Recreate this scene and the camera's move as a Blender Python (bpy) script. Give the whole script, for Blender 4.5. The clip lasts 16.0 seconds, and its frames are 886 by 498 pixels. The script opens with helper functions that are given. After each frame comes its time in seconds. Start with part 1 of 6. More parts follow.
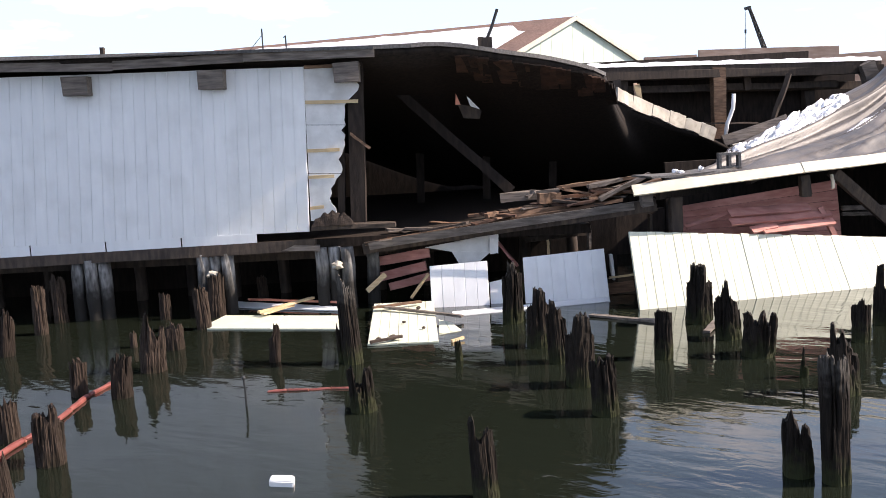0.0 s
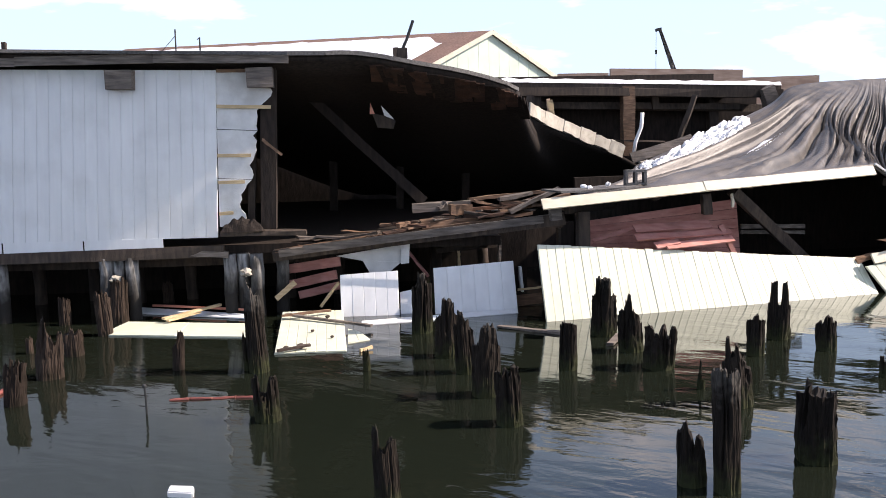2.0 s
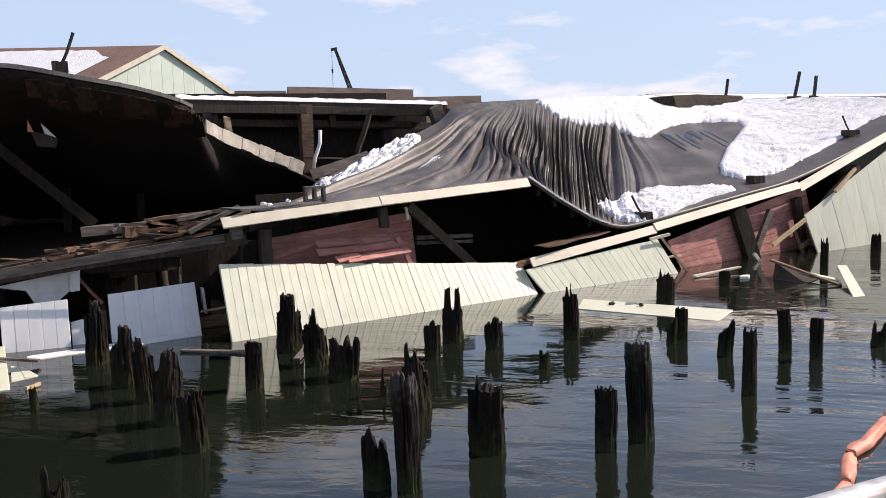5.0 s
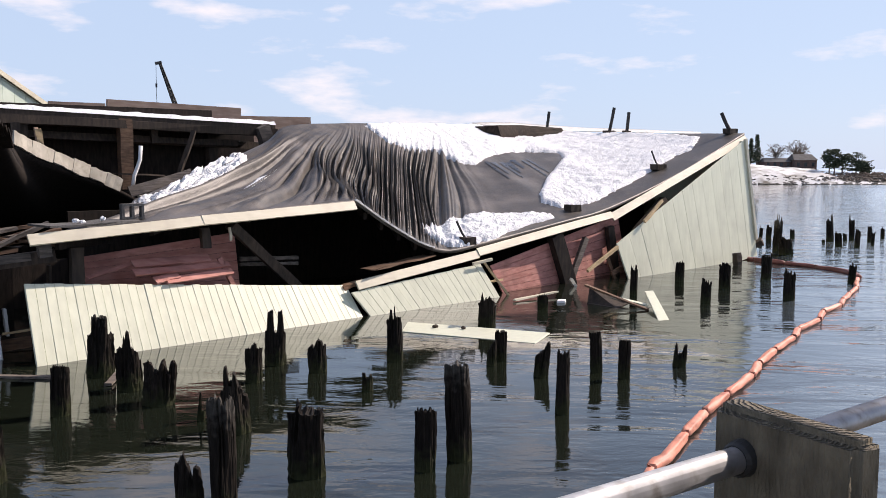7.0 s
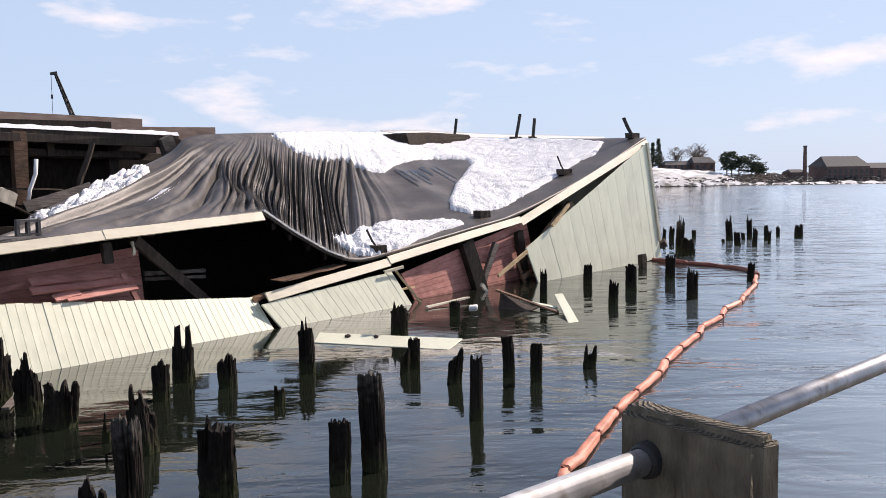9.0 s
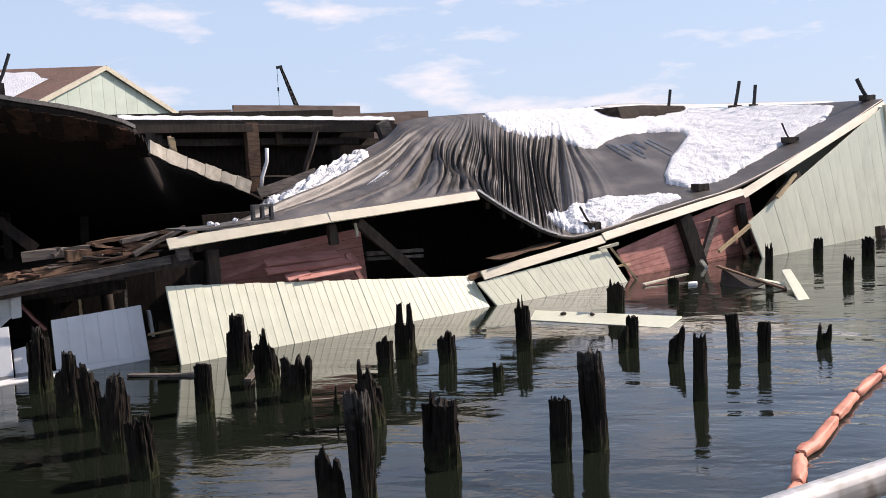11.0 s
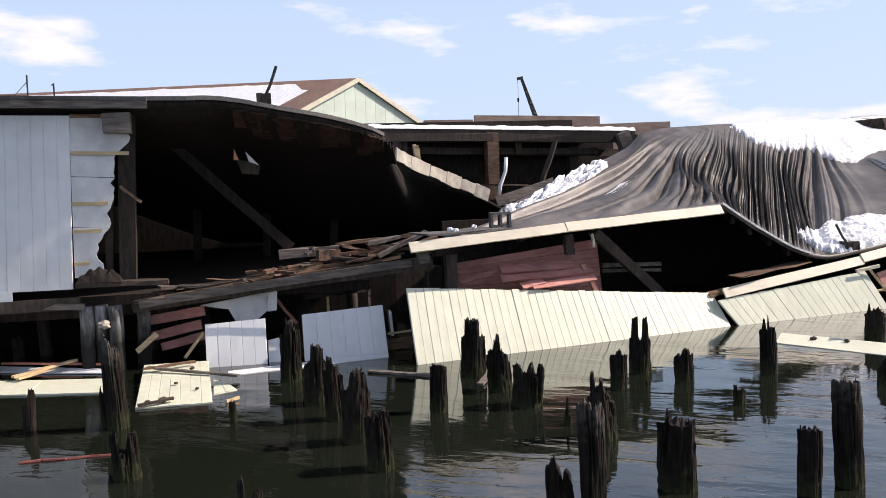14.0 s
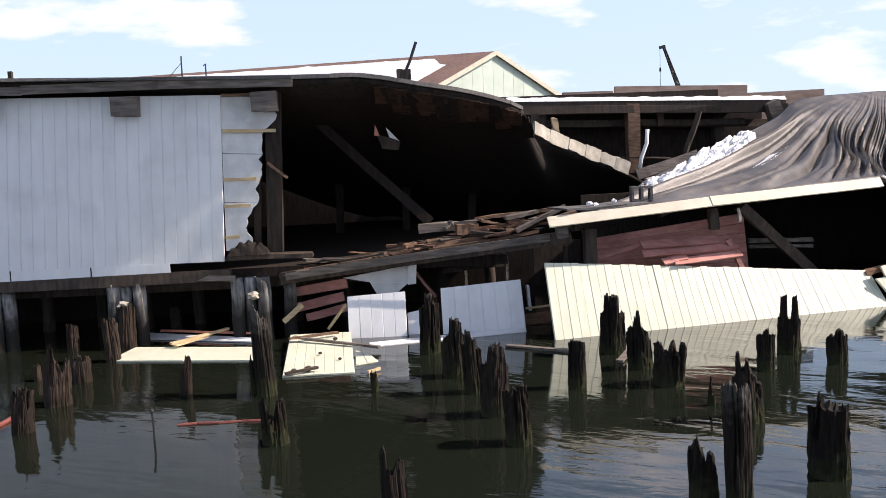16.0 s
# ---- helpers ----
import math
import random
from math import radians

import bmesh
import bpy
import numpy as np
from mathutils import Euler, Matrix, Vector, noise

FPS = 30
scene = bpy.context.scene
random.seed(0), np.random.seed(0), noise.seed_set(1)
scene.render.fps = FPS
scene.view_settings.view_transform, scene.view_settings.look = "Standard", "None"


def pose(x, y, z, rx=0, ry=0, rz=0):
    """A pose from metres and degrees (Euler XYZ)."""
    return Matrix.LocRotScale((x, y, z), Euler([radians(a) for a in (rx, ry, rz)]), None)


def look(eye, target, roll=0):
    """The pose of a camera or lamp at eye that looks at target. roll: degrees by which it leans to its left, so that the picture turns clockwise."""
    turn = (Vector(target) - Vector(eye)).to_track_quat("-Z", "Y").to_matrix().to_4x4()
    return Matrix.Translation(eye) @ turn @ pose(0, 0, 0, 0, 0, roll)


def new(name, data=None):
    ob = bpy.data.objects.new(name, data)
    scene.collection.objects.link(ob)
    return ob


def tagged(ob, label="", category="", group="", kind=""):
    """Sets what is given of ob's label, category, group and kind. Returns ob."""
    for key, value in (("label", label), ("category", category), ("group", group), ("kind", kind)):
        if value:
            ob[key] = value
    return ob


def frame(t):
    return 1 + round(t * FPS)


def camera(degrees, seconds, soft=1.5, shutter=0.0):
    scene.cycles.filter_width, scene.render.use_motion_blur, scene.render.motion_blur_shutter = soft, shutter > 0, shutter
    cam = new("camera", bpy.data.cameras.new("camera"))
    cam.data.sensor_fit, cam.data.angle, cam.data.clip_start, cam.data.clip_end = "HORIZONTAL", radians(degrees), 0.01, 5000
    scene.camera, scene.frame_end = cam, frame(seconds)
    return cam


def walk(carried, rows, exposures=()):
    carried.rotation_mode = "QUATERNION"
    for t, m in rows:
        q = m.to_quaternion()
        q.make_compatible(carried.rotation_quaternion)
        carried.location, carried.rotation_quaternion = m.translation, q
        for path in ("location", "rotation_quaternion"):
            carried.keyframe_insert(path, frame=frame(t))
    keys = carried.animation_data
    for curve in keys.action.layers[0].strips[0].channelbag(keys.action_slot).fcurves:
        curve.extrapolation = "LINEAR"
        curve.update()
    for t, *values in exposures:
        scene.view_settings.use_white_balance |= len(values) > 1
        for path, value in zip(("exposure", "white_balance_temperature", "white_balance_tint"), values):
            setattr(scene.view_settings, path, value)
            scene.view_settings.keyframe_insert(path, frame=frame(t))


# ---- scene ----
import itertools

# ---- camera ----
cam = camera(51.20, 16.0, soft=0.75)
PATH = [
    (0.0, -0.133, 0.118, 4.002, 82.59, 3.09, 0.00),
    (0.5, -0.102, 0.125, 4.003, 82.39, 3.63, -1.98),
    (1.0, -0.095, 0.116, 4.006, 82.39, 3.06, -4.47),
    (1.5, -0.072, 0.087, 4.015, 82.61, 1.85, -2.95),
    (2.0, -0.061, 0.072, 4.015, 82.98, 1.25, -5.12),
    (2.5, -0.056, 0.045, 4.018, 83.45, 1.21, -9.67),
    (3.0, -0.032, 0.024, 4.018, 83.44, 1.14, -13.59),
    (3.5, -0.019, 0.013, 4.021, 83.09, 1.27, -16.94),
    (4.0, -0.007, -0.014, 4.018, 83.05, 1.43, -19.35),
    (4.2, -0.008, -0.023, 4.022, 83.09, 1.44, -20.28),
    (6.3, 0.052, -0.145, 4.011, 84.46, 0.91, -31.25),
    (6.5, 0.052, -0.148, 4.014, 84.55, 0.52, -32.15),
    (7.0, 0.049, -0.160, 4.016, 84.86, -0.30, -34.92),
    (7.5, 0.053, -0.162, 4.021, 85.11, -0.67, -36.67),
    (8.0, 0.065, -0.165, 4.018, 85.56, -0.34, -38.50),
    (8.2, 0.079, -0.160, 4.024, 85.73, -0.34, -39.45),
    (10.3, 0.055, -0.074, 3.991, 85.31, 2.24, -33.42),
    (10.5, 0.065, -0.068, 3.997, 85.23, 2.30, -32.29),
    (11.0, 0.053, -0.033, 3.995, 84.37, 2.87, -27.65),
    (11.5, 0.024, -0.006, 3.981, 83.48, 2.89, -22.51),
    (12.0, 0.024, 0.017, 3.986, 82.87, 3.59, -19.22),
    (12.5, 0.028, 0.026, 3.981, 83.07, 3.65, -17.88),
    (13.0, 0.026, 0.028, 3.979, 83.44, 3.12, -16.38),
    (13.5, 0.007, 0.045, 3.976, 84.36, 2.34, -15.18),
    (14.0, 0.005, 0.074, 3.960, 85.64, 1.83, -13.17),
    (14.5, 0.003, 0.085, 3.958, 86.58, 2.43, -11.68),
    (15.0, -0.006, 0.091, 3.972, 86.49, 2.45, -10.49),
    (15.5, -0.019, 0.100, 3.979, 85.27, 2.36, -7.78),
    (16.0, -0.017, 0.099, 3.984, 84.30, 2.34, -4.71),
]
PATH += [(8.8, 0.085, -0.150, 4.018, 85.35, 0.55, -40.70), (9.4, 0.078, -0.125, 4.008, 85.20, 1.50, -39.10)]
PATH.sort()
EXPOSURES = [(t, stops, 7050, 21) for t, stops in ((0.0, 0.78), (2.0, 0.62), (3.5, 0.22), (6.5, 0.07), (10.5, 0.05), (12.0, 0.14), (14.0, 0.20), (16.0, 0.40))]
walk(cam, [(t, pose(x, y, z, rx, ry, rz)) for t, x, y, z, rx, ry, rz in PATH], EXPOSURES)

# ---- light ----
SUN_TO = Vector((0.78, -0.058, 0.62)).normalized()
world = bpy.data.worlds.new("sky")
scene.world = world
world.use_nodes = True
wn, wl = world.node_tree.nodes, world.node_tree.links
wn.clear()
w_out = wn.new("ShaderNodeOutputWorld")
w_bg = wn.new("ShaderNodeBackground")
w_sky = wn.new("ShaderNodeTexSky")
w_sky.sky_type = "NISHITA"
w_sky.sun_disc = False
w_sky.sun_elevation = math.asin(SUN_TO.z)
w_sky.sun_rotation = math.atan2(SUN_TO.x, SUN_TO.y)
w_sky.air_density, w_sky.dust_density, w_sky.ozone_density = 1.0, 0.6, 2.0
w_bg.inputs["Strength"].default_value = 0.13
w_geo = wn.new("ShaderNodeTexCoord")
w_map = wn.new("ShaderNodeMapping")
w_map.inputs["Scale"].default_value = (1.5, 1.5, 5.2)
w_map.inputs["Location"].default_value = (1.15, 0.6, 0.35)
w_noise = wn.new("ShaderNodeTexNoise")
w_noise.inputs["Scale"].default_value = 3.6
w_noise.inputs["Detail"].default_value = 7.0
w_noise.inputs["Roughness"].default_value = 0.55
w_ramp = wn.new("ShaderNodeValToRGB")
w_ramp.color_ramp.elements[0].position, w_ramp.color_ramp.elements[1].position = 0.53, 0.69
w_mix = wn.new("ShaderNodeMix")
w_mix.data_type = "RGBA"
w_mix.inputs["B"].default_value = (7.6, 7.6, 7.9, 1)
wl.new(w_geo.outputs["Generated"], w_map.inputs["Vector"])
wl.new(w_map.outputs["Vector"], w_noise.inputs["Vector"])
wl.new(w_noise.outputs["Fac"], w_ramp.inputs["Fac"])
wl.new(w_ramp.outputs["Color"], w_mix.inputs["Factor"])
w_sep = wn.new("ShaderNodeSeparateXYZ")
w_haze = wn.new("ShaderNodeMapRange")
w_haze.inputs["From Min"].default_value, w_haze.inputs["From Max"].default_value = 0.16, 0.42
w_haze.inputs["To Min"].default_value, w_haze.inputs["To Max"].default_value = 0.85, 0.10
w_pale = wn.new("ShaderNodeMix")
w_pale.data_type = "RGBA"
w_pale.inputs["B"].default_value = (3.85, 5.4, 7.4, 1)
wl.new(w_geo.outputs["Generated"], w_sep.inputs["Vector"])
wl.new(w_sep.outputs["Z"], w_haze.inputs["Value"])
wl.new(w_haze.outputs["Result"], w_pale.inputs["Factor"])
wl.new(w_sky.outputs["Color"], w_pale.inputs["A"])
wl.new(w_pale.outputs["Result"], w_mix.inputs["A"])
wl.new(w_mix.outputs["Result"], w_bg.inputs["Color"])
wl.new(w_bg.outputs["Background"], w_out.inputs["Surface"])

sun = new("sun", bpy.data.lights.new("sun", "SUN"))
sun.data.energy, sun.data.angle, sun.data.color = 5.0, radians(0.55), (1.0, 0.95, 0.86)
sun.matrix_world = look(SUN_TO * 60, (0, 0, 0))


# ---- materials ----
def material(name, low, high, rough=0.7, metal=0.0, scale=6.0, stretch=(1, 1, 1), bump=0.2, fine=60.0, dirt=None, dirt_amount=0.4, dirt_scale=0.8, vary=0.0, specular=0.4):
    """Two tones of grain, a larger stain layer and a fine relief."""
    m = bpy.data.materials.new(name)
    m.use_nodes = True
    n, l = m.node_tree.nodes, m.node_tree.links
    b = n["Principled BSDF"]
    b.inputs["Metallic"].default_value = metal
    b.inputs["Specular IOR Level"].default_value = specular
    tc = n.new("ShaderNodeTexCoord")
    mp = n.new("ShaderNodeMapping")
    mp.inputs["Scale"].default_value = stretch
    l.new(tc.outputs["Object"], mp.inputs["Vector"])
    g = n.new("ShaderNodeTexNoise")
    g.inputs["Scale"].default_value, g.inputs["Detail"].default_value = scale, 6.0
    l.new(mp.outputs["Vector"], g.inputs["Vector"])
    r = n.new("ShaderNodeValToRGB")
    r.color_ramp.elements[0].position, r.color_ramp.elements[1].position = 0.3, 0.7
    r.color_ramp.elements[0].color, r.color_ramp.elements[1].color = (*low, 1), (*high, 1)
    l.new(g.outputs["Fac"], r.inputs["Fac"])
    colour = r.outputs["Color"]
    if dirt:
        d = n.new("ShaderNodeTexNoise")
        d.inputs["Scale"].default_value, d.inputs["Detail"].default_value = dirt_scale, 5.0
        l.new(tc.outputs["Object"], d.inputs["Vector"])
        dr = n.new("ShaderNodeValToRGB")
        dr.color_ramp.elements[0].position, dr.color_ramp.elements[1].position = 0.48, 0.72
        dr.color_ramp.elements[1].color = (dirt_amount, dirt_amount, dirt_amount, 1)
        l.new(d.outputs["Fac"], dr.inputs["Fac"])
        mx = n.new("ShaderNodeMix")
        mx.data_type = "RGBA"
        mx.inputs["B"].default_value = (*dirt, 1)
        l.new(dr.outputs["Color"], mx.inputs["Factor"])
        l.new(colour, mx.inputs["A"])
        colour = mx.outputs["Result"]
    if vary:
        oi = n.new("ShaderNodeObjectInfo")
        hs = n.new("ShaderNodeHueSaturation")
        mr = n.new("ShaderNodeMapRange")
        mr.inputs["To Min"].default_value, mr.inputs["To Max"].default_value = 1 - vary, 1 + vary
        l.new(oi.outputs["Random"], mr.inputs["Value"])
        l.new(mr.outputs["Result"], hs.inputs["Value"])
        l.new(colour, hs.inputs["Color"])
        colour = hs.outputs["Color"]
    l.new(colour, b.inputs["Base Color"])
    rr = n.new("ShaderNodeMapRange")
    rr.inputs["To Min"].default_value, rr.inputs["To Max"].default_value = max(rough - 0.12, 0.03), min(rough + 0.12, 1)
    l.new(g.outputs["Fac"], rr.inputs["Value"])
    l.new(rr.outputs["Result"], b.inputs["Roughness"])
    if bump:
        f = n.new("ShaderNodeTexNoise")
        f.inputs["Scale"].default_value, f.inputs["Detail"].default_value = fine, 4.0
        l.new(mp.outputs["Vector"], f.inputs["Vector"])
        bp = n.new("ShaderNodeBump")
        bp.inputs["Strength"].default_value, bp.inputs["Distance"].default_value = bump, 0.02
        l.new(f.outputs["Fac"], bp.inputs["Height"])
        l.new(bp.outputs["Normal"], b.inputs["Normal"])
    return m


WHITE = material("white_painted_siding", (0.75, 0.76, 0.755), (0.81, 0.82, 0.81), 0.55, scale=2.0, stretch=(3, 3, 0.4), bump=0.06, fine=20, dirt=(0.45, 0.45, 0.42), dirt_amount=0.25, dirt_scale=1.3, vary=0.025)
CREAM = material("cream_painted_siding", (0.63, 0.645, 0.50), (0.72, 0.735, 0.58), 0.5, scale=2.0, stretch=(3, 3, 0.5), bump=0.06, fine=20, dirt=(0.42, 0.41, 0.34), dirt_amount=0.25, dirt_scale=1.1, vary=0.03)
GREENISH = material("pale_green_siding", (0.50, 0.59, 0.50), (0.58, 0.66, 0.57), 0.6, scale=1.5, bump=0.05, fine=15, dirt=(0.4, 0.42, 0.36), dirt_amount=0.2, dirt_scale=0.4, vary=0.03)
FASCIA = material("cream_fascia_paint", (0.58, 0.53, 0.40), (0.67, 0.62, 0.49), 0.5, scale=3.0, stretch=(0.5, 3, 3), bump=0.1, fine=30, dirt=(0.35, 0.31, 0.25), dirt_amount=0.35, dirt_scale=1.5)
SHEATH = material("white_sheathing_board", (0.60, 0.60, 0.58), (0.74, 0.74, 0.72), 0.8, scale=4.0, bump=0.15, fine=40, dirt=(0.35, 0.33, 0.30), dirt_amount=0.4, dirt_scale=1.8)
GREYWOOD = material("weathered_grey_timber", (0.085, 0.070, 0.058), (0.24, 0.20, 0.17), 0.85, scale=5.0, stretch=(0.4, 4, 4), bump=0.5, fine=24, dirt=(0.05, 0.045, 0.04), dirt_amount=0.7, dirt_scale=1.4, vary=0.15)
DARKWOOD = material("dark_old_timber", (0.030, 0.022, 0.017), (0.085, 0.062, 0.047), 0.85, scale=5.0, stretch=(2, 2, 0.4), bump=0.4, fine=24, dirt=(0.015, 0.012, 0.01), dirt_amount=0.6, dirt_scale=1.2, vary=0.2)
# darker copy of the old timber, with the shed's inner shade in its colour
INNER = material("shade_dark_inner_timber", (0.0145, 0.011, 0.0092), (0.041, 0.031, 0.025), 0.9, scale=5.0, stretch=(2, 2, 0.4), bump=0.3, fine=24, vary=0.2, specular=0.2)
WORN = material("worn_beige_paint", (0.34, 0.31, 0.25), (0.55, 0.51, 0.43), 0.7, scale=5.0, bump=0.3, fine=25, dirt=(0.18, 0.16, 0.13), dirt_amount=0.6, dirt_scale=2.5)
BROWNWOOD = material("brown_broken_timber", (0.10, 0.055, 0.033), (0.26, 0.155, 0.095), 0.8, scale=6.0, stretch=(0.5, 3, 3), bump=0.4, fine=26, dirt=(0.05, 0.03, 0.02), dirt_amount=0.6, dirt_scale=2.0, vary=0.3)
RUSTWOOD = material("rust_brown_roof_boards", (0.030, 0.015, 0.010), (0.105, 0.052, 0.033), 0.9, scale=4.0, bump=0.4, fine=20, dirt=(0.03, 0.018, 0.012), dirt_amount=0.7, dirt_scale=1.2, vary=0.25)
PINE = material("fresh_pine_lumber", (0.50, 0.36, 0.19), (0.66, 0.50, 0.30), 0.7, scale=5.0, stretch=(0.6, 5, 5), bump=0.25, fine=30, dirt=(0.28, 0.18, 0.09), dirt_amount=0.4, dirt_scale=3.0, vary=0.1)
REDBOARD = material("red_brown_painted_boards", (0.42, 0.165, 0.135), (0.57, 0.28, 0.235), 0.8, scale=4.0, stretch=(0.6, 2, 3), bump=0.3, fine=30, dirt=(0.12, 0.055, 0.045), dirt_amount=0.5, dirt_scale=1.2, vary=0.15)
PILEWOOD = material("rotted_wet_piling_wood", (0.006, 0.0045, 0.0035), (0.026, 0.020, 0.015), 0.8, scale=5.0, stretch=(5, 5, 0.5), bump=0.9, fine=14, dirt=(0.010, 0.008, 0.006), dirt_amount=0.8, dirt_scale=2.0, vary=0.3, specular=0.15)
PILEBROWN = material("rotted_brown_piling_wood", (0.013, 0.009, 0.007), (0.066, 0.047, 0.036), 0.85, scale=5.0, stretch=(6, 6, 0.5), bump=0.9, fine=14, dirt=(0.015, 0.013, 0.008), dirt_amount=0.8, dirt_scale=2.5, vary=0.3, specular=0.15)
MEMBRANE = material("black_roof_membrane", (0.038, 0.033, 0.029), (0.105, 0.091, 0.078), 0.46, scale=2.6, bump=0.45, fine=16, dirt=(0.19, 0.165, 0.145), dirt_amount=0.7, dirt_scale=0.6, specular=0.4)
SNOW = material("old_lumpy_snow", (0.74, 0.76, 0.79), (0.87, 0.88, 0.90), 0.75, scale=3.0, bump=1.0, fine=13, dirt=(0.55, 0.55, 0.56), dirt_amount=0.2, dirt_scale=1.2)
SNOW.node_tree.nodes["Bump"].inputs["Distance"].default_value = 0.07
STEEL = material("worn_galvanised_steel", (0.34, 0.34, 0.35), (0.60, 0.60, 0.61), 0.46, 0.75, scale=14.0, bump=0.06, fine=60, dirt=(0.22, 0.20, 0.18), dirt_amount=0.85, dirt_scale=28.0)
POSTWOOD = material("grey_treated_timber_post", (0.10, 0.082, 0.053), (0.215, 0.18, 0.125), 0.85, scale=9.0, stretch=(2.5, 2.5, 0.7), bump=0.7, fine=45, dirt=(0.055, 0.046, 0.032), dirt_amount=0.75, dirt_scale=9.0)
ORANGE = material("faded_orange_vinyl", (0.70, 0.24, 0.15), (0.80, 0.34, 0.23), 0.5, scale=4.0, bump=0.3, fine=18, dirt=(0.30, 0.10, 0.06), dirt_amount=0.6, dirt_scale=3.0, vary=0.08)
STRAP = material("dirty_red_brown_strap", (0.16, 0.05, 0.035), (0.34, 0.12, 0.08), 0.7, scale=6.0, bump=0.4, fine=20, vary=0.2)
REDBOOM = material("dark_red_wet_vinyl", (0.15, 0.042, 0.035), (0.24, 0.075, 0.06), 0.5, scale=4.0, bump=0.3, fine=18, vary=0.1)
BLACK = material("black_painted_steel", (0.012, 0.012, 0.013), (0.03, 0.03, 0.03), 0.5, scale=4.0, bump=0.1)
SHINGLE = material("brown_roof_shingle", (0.15, 0.09, 0.07), (0.25, 0.16, 0.13), 0.9, scale=8.0, bump=0.4, fine=20, dirt=(0.10, 0.07, 0.06), dirt_amount=0.5)
TAN = material("tan_weathered_boards", (0.34, 0.22, 0.16), (0.50, 0.36, 0.28), 0.85, scale=3.0, stretch=(0.4, 2, 2), bump=0.3, fine=12, dirt=(0.2, 0.12, 0.09), dirt_amount=0.5)
GRAVEL = material("grey_gravel_roofing", (0.07, 0.067, 0.064), (0.15, 0.145, 0.14), 0.9, scale=20.0, bump=0.6, fine=50)
FOAM = material("white_foam", (0.78, 0.78, 0.76), (0.86, 0.86, 0.85), 0.8, scale=8.0, bump=0.2, fine=60)
ROCK = material("dark_shore_rock", (0.05, 0.047, 0.042), (0.15, 0.14, 0.125), 0.9, scale=0.6, bump=0.6, fine=3)
GROUND = material("snowy_grass", (0.55, 0.55, 0.54), (0.86, 0.87, 0.89), 0.9, scale=0.12, bump=0.3, fine=2, dirt=(0.14, 0.12, 0.08), dirt_amount=0.9, dirt_scale=0.3)
NEEDLE = material("dark_conifer_foliage", (0.022, 0.034, 0.020), (0.055, 0.075, 0.042), 0.8, scale=2.0, bump=0.0)
TWIG = material("bare_twigs", (0.10, 0.08, 0.065), (0.19, 0.155, 0.13), 0.9, scale=2.0, bump=0.0)
BRICK = material("dark_red_brick", (0.085, 0.055, 0.050), (0.14, 0.095, 0.085), 0.9, scale=2.0, bump=0.2, vary=0.1)
DARKROOF = material("dark_slate_roof", (0.05, 0.05, 0.052), (0.10, 0.10, 0.105), 0.8, scale=1.0, bump=0.2)
GLASS = material("dark_window_glass", (0.02, 0.022, 0.025), (0.035, 0.037, 0.04), 0.1, bump=0.0)


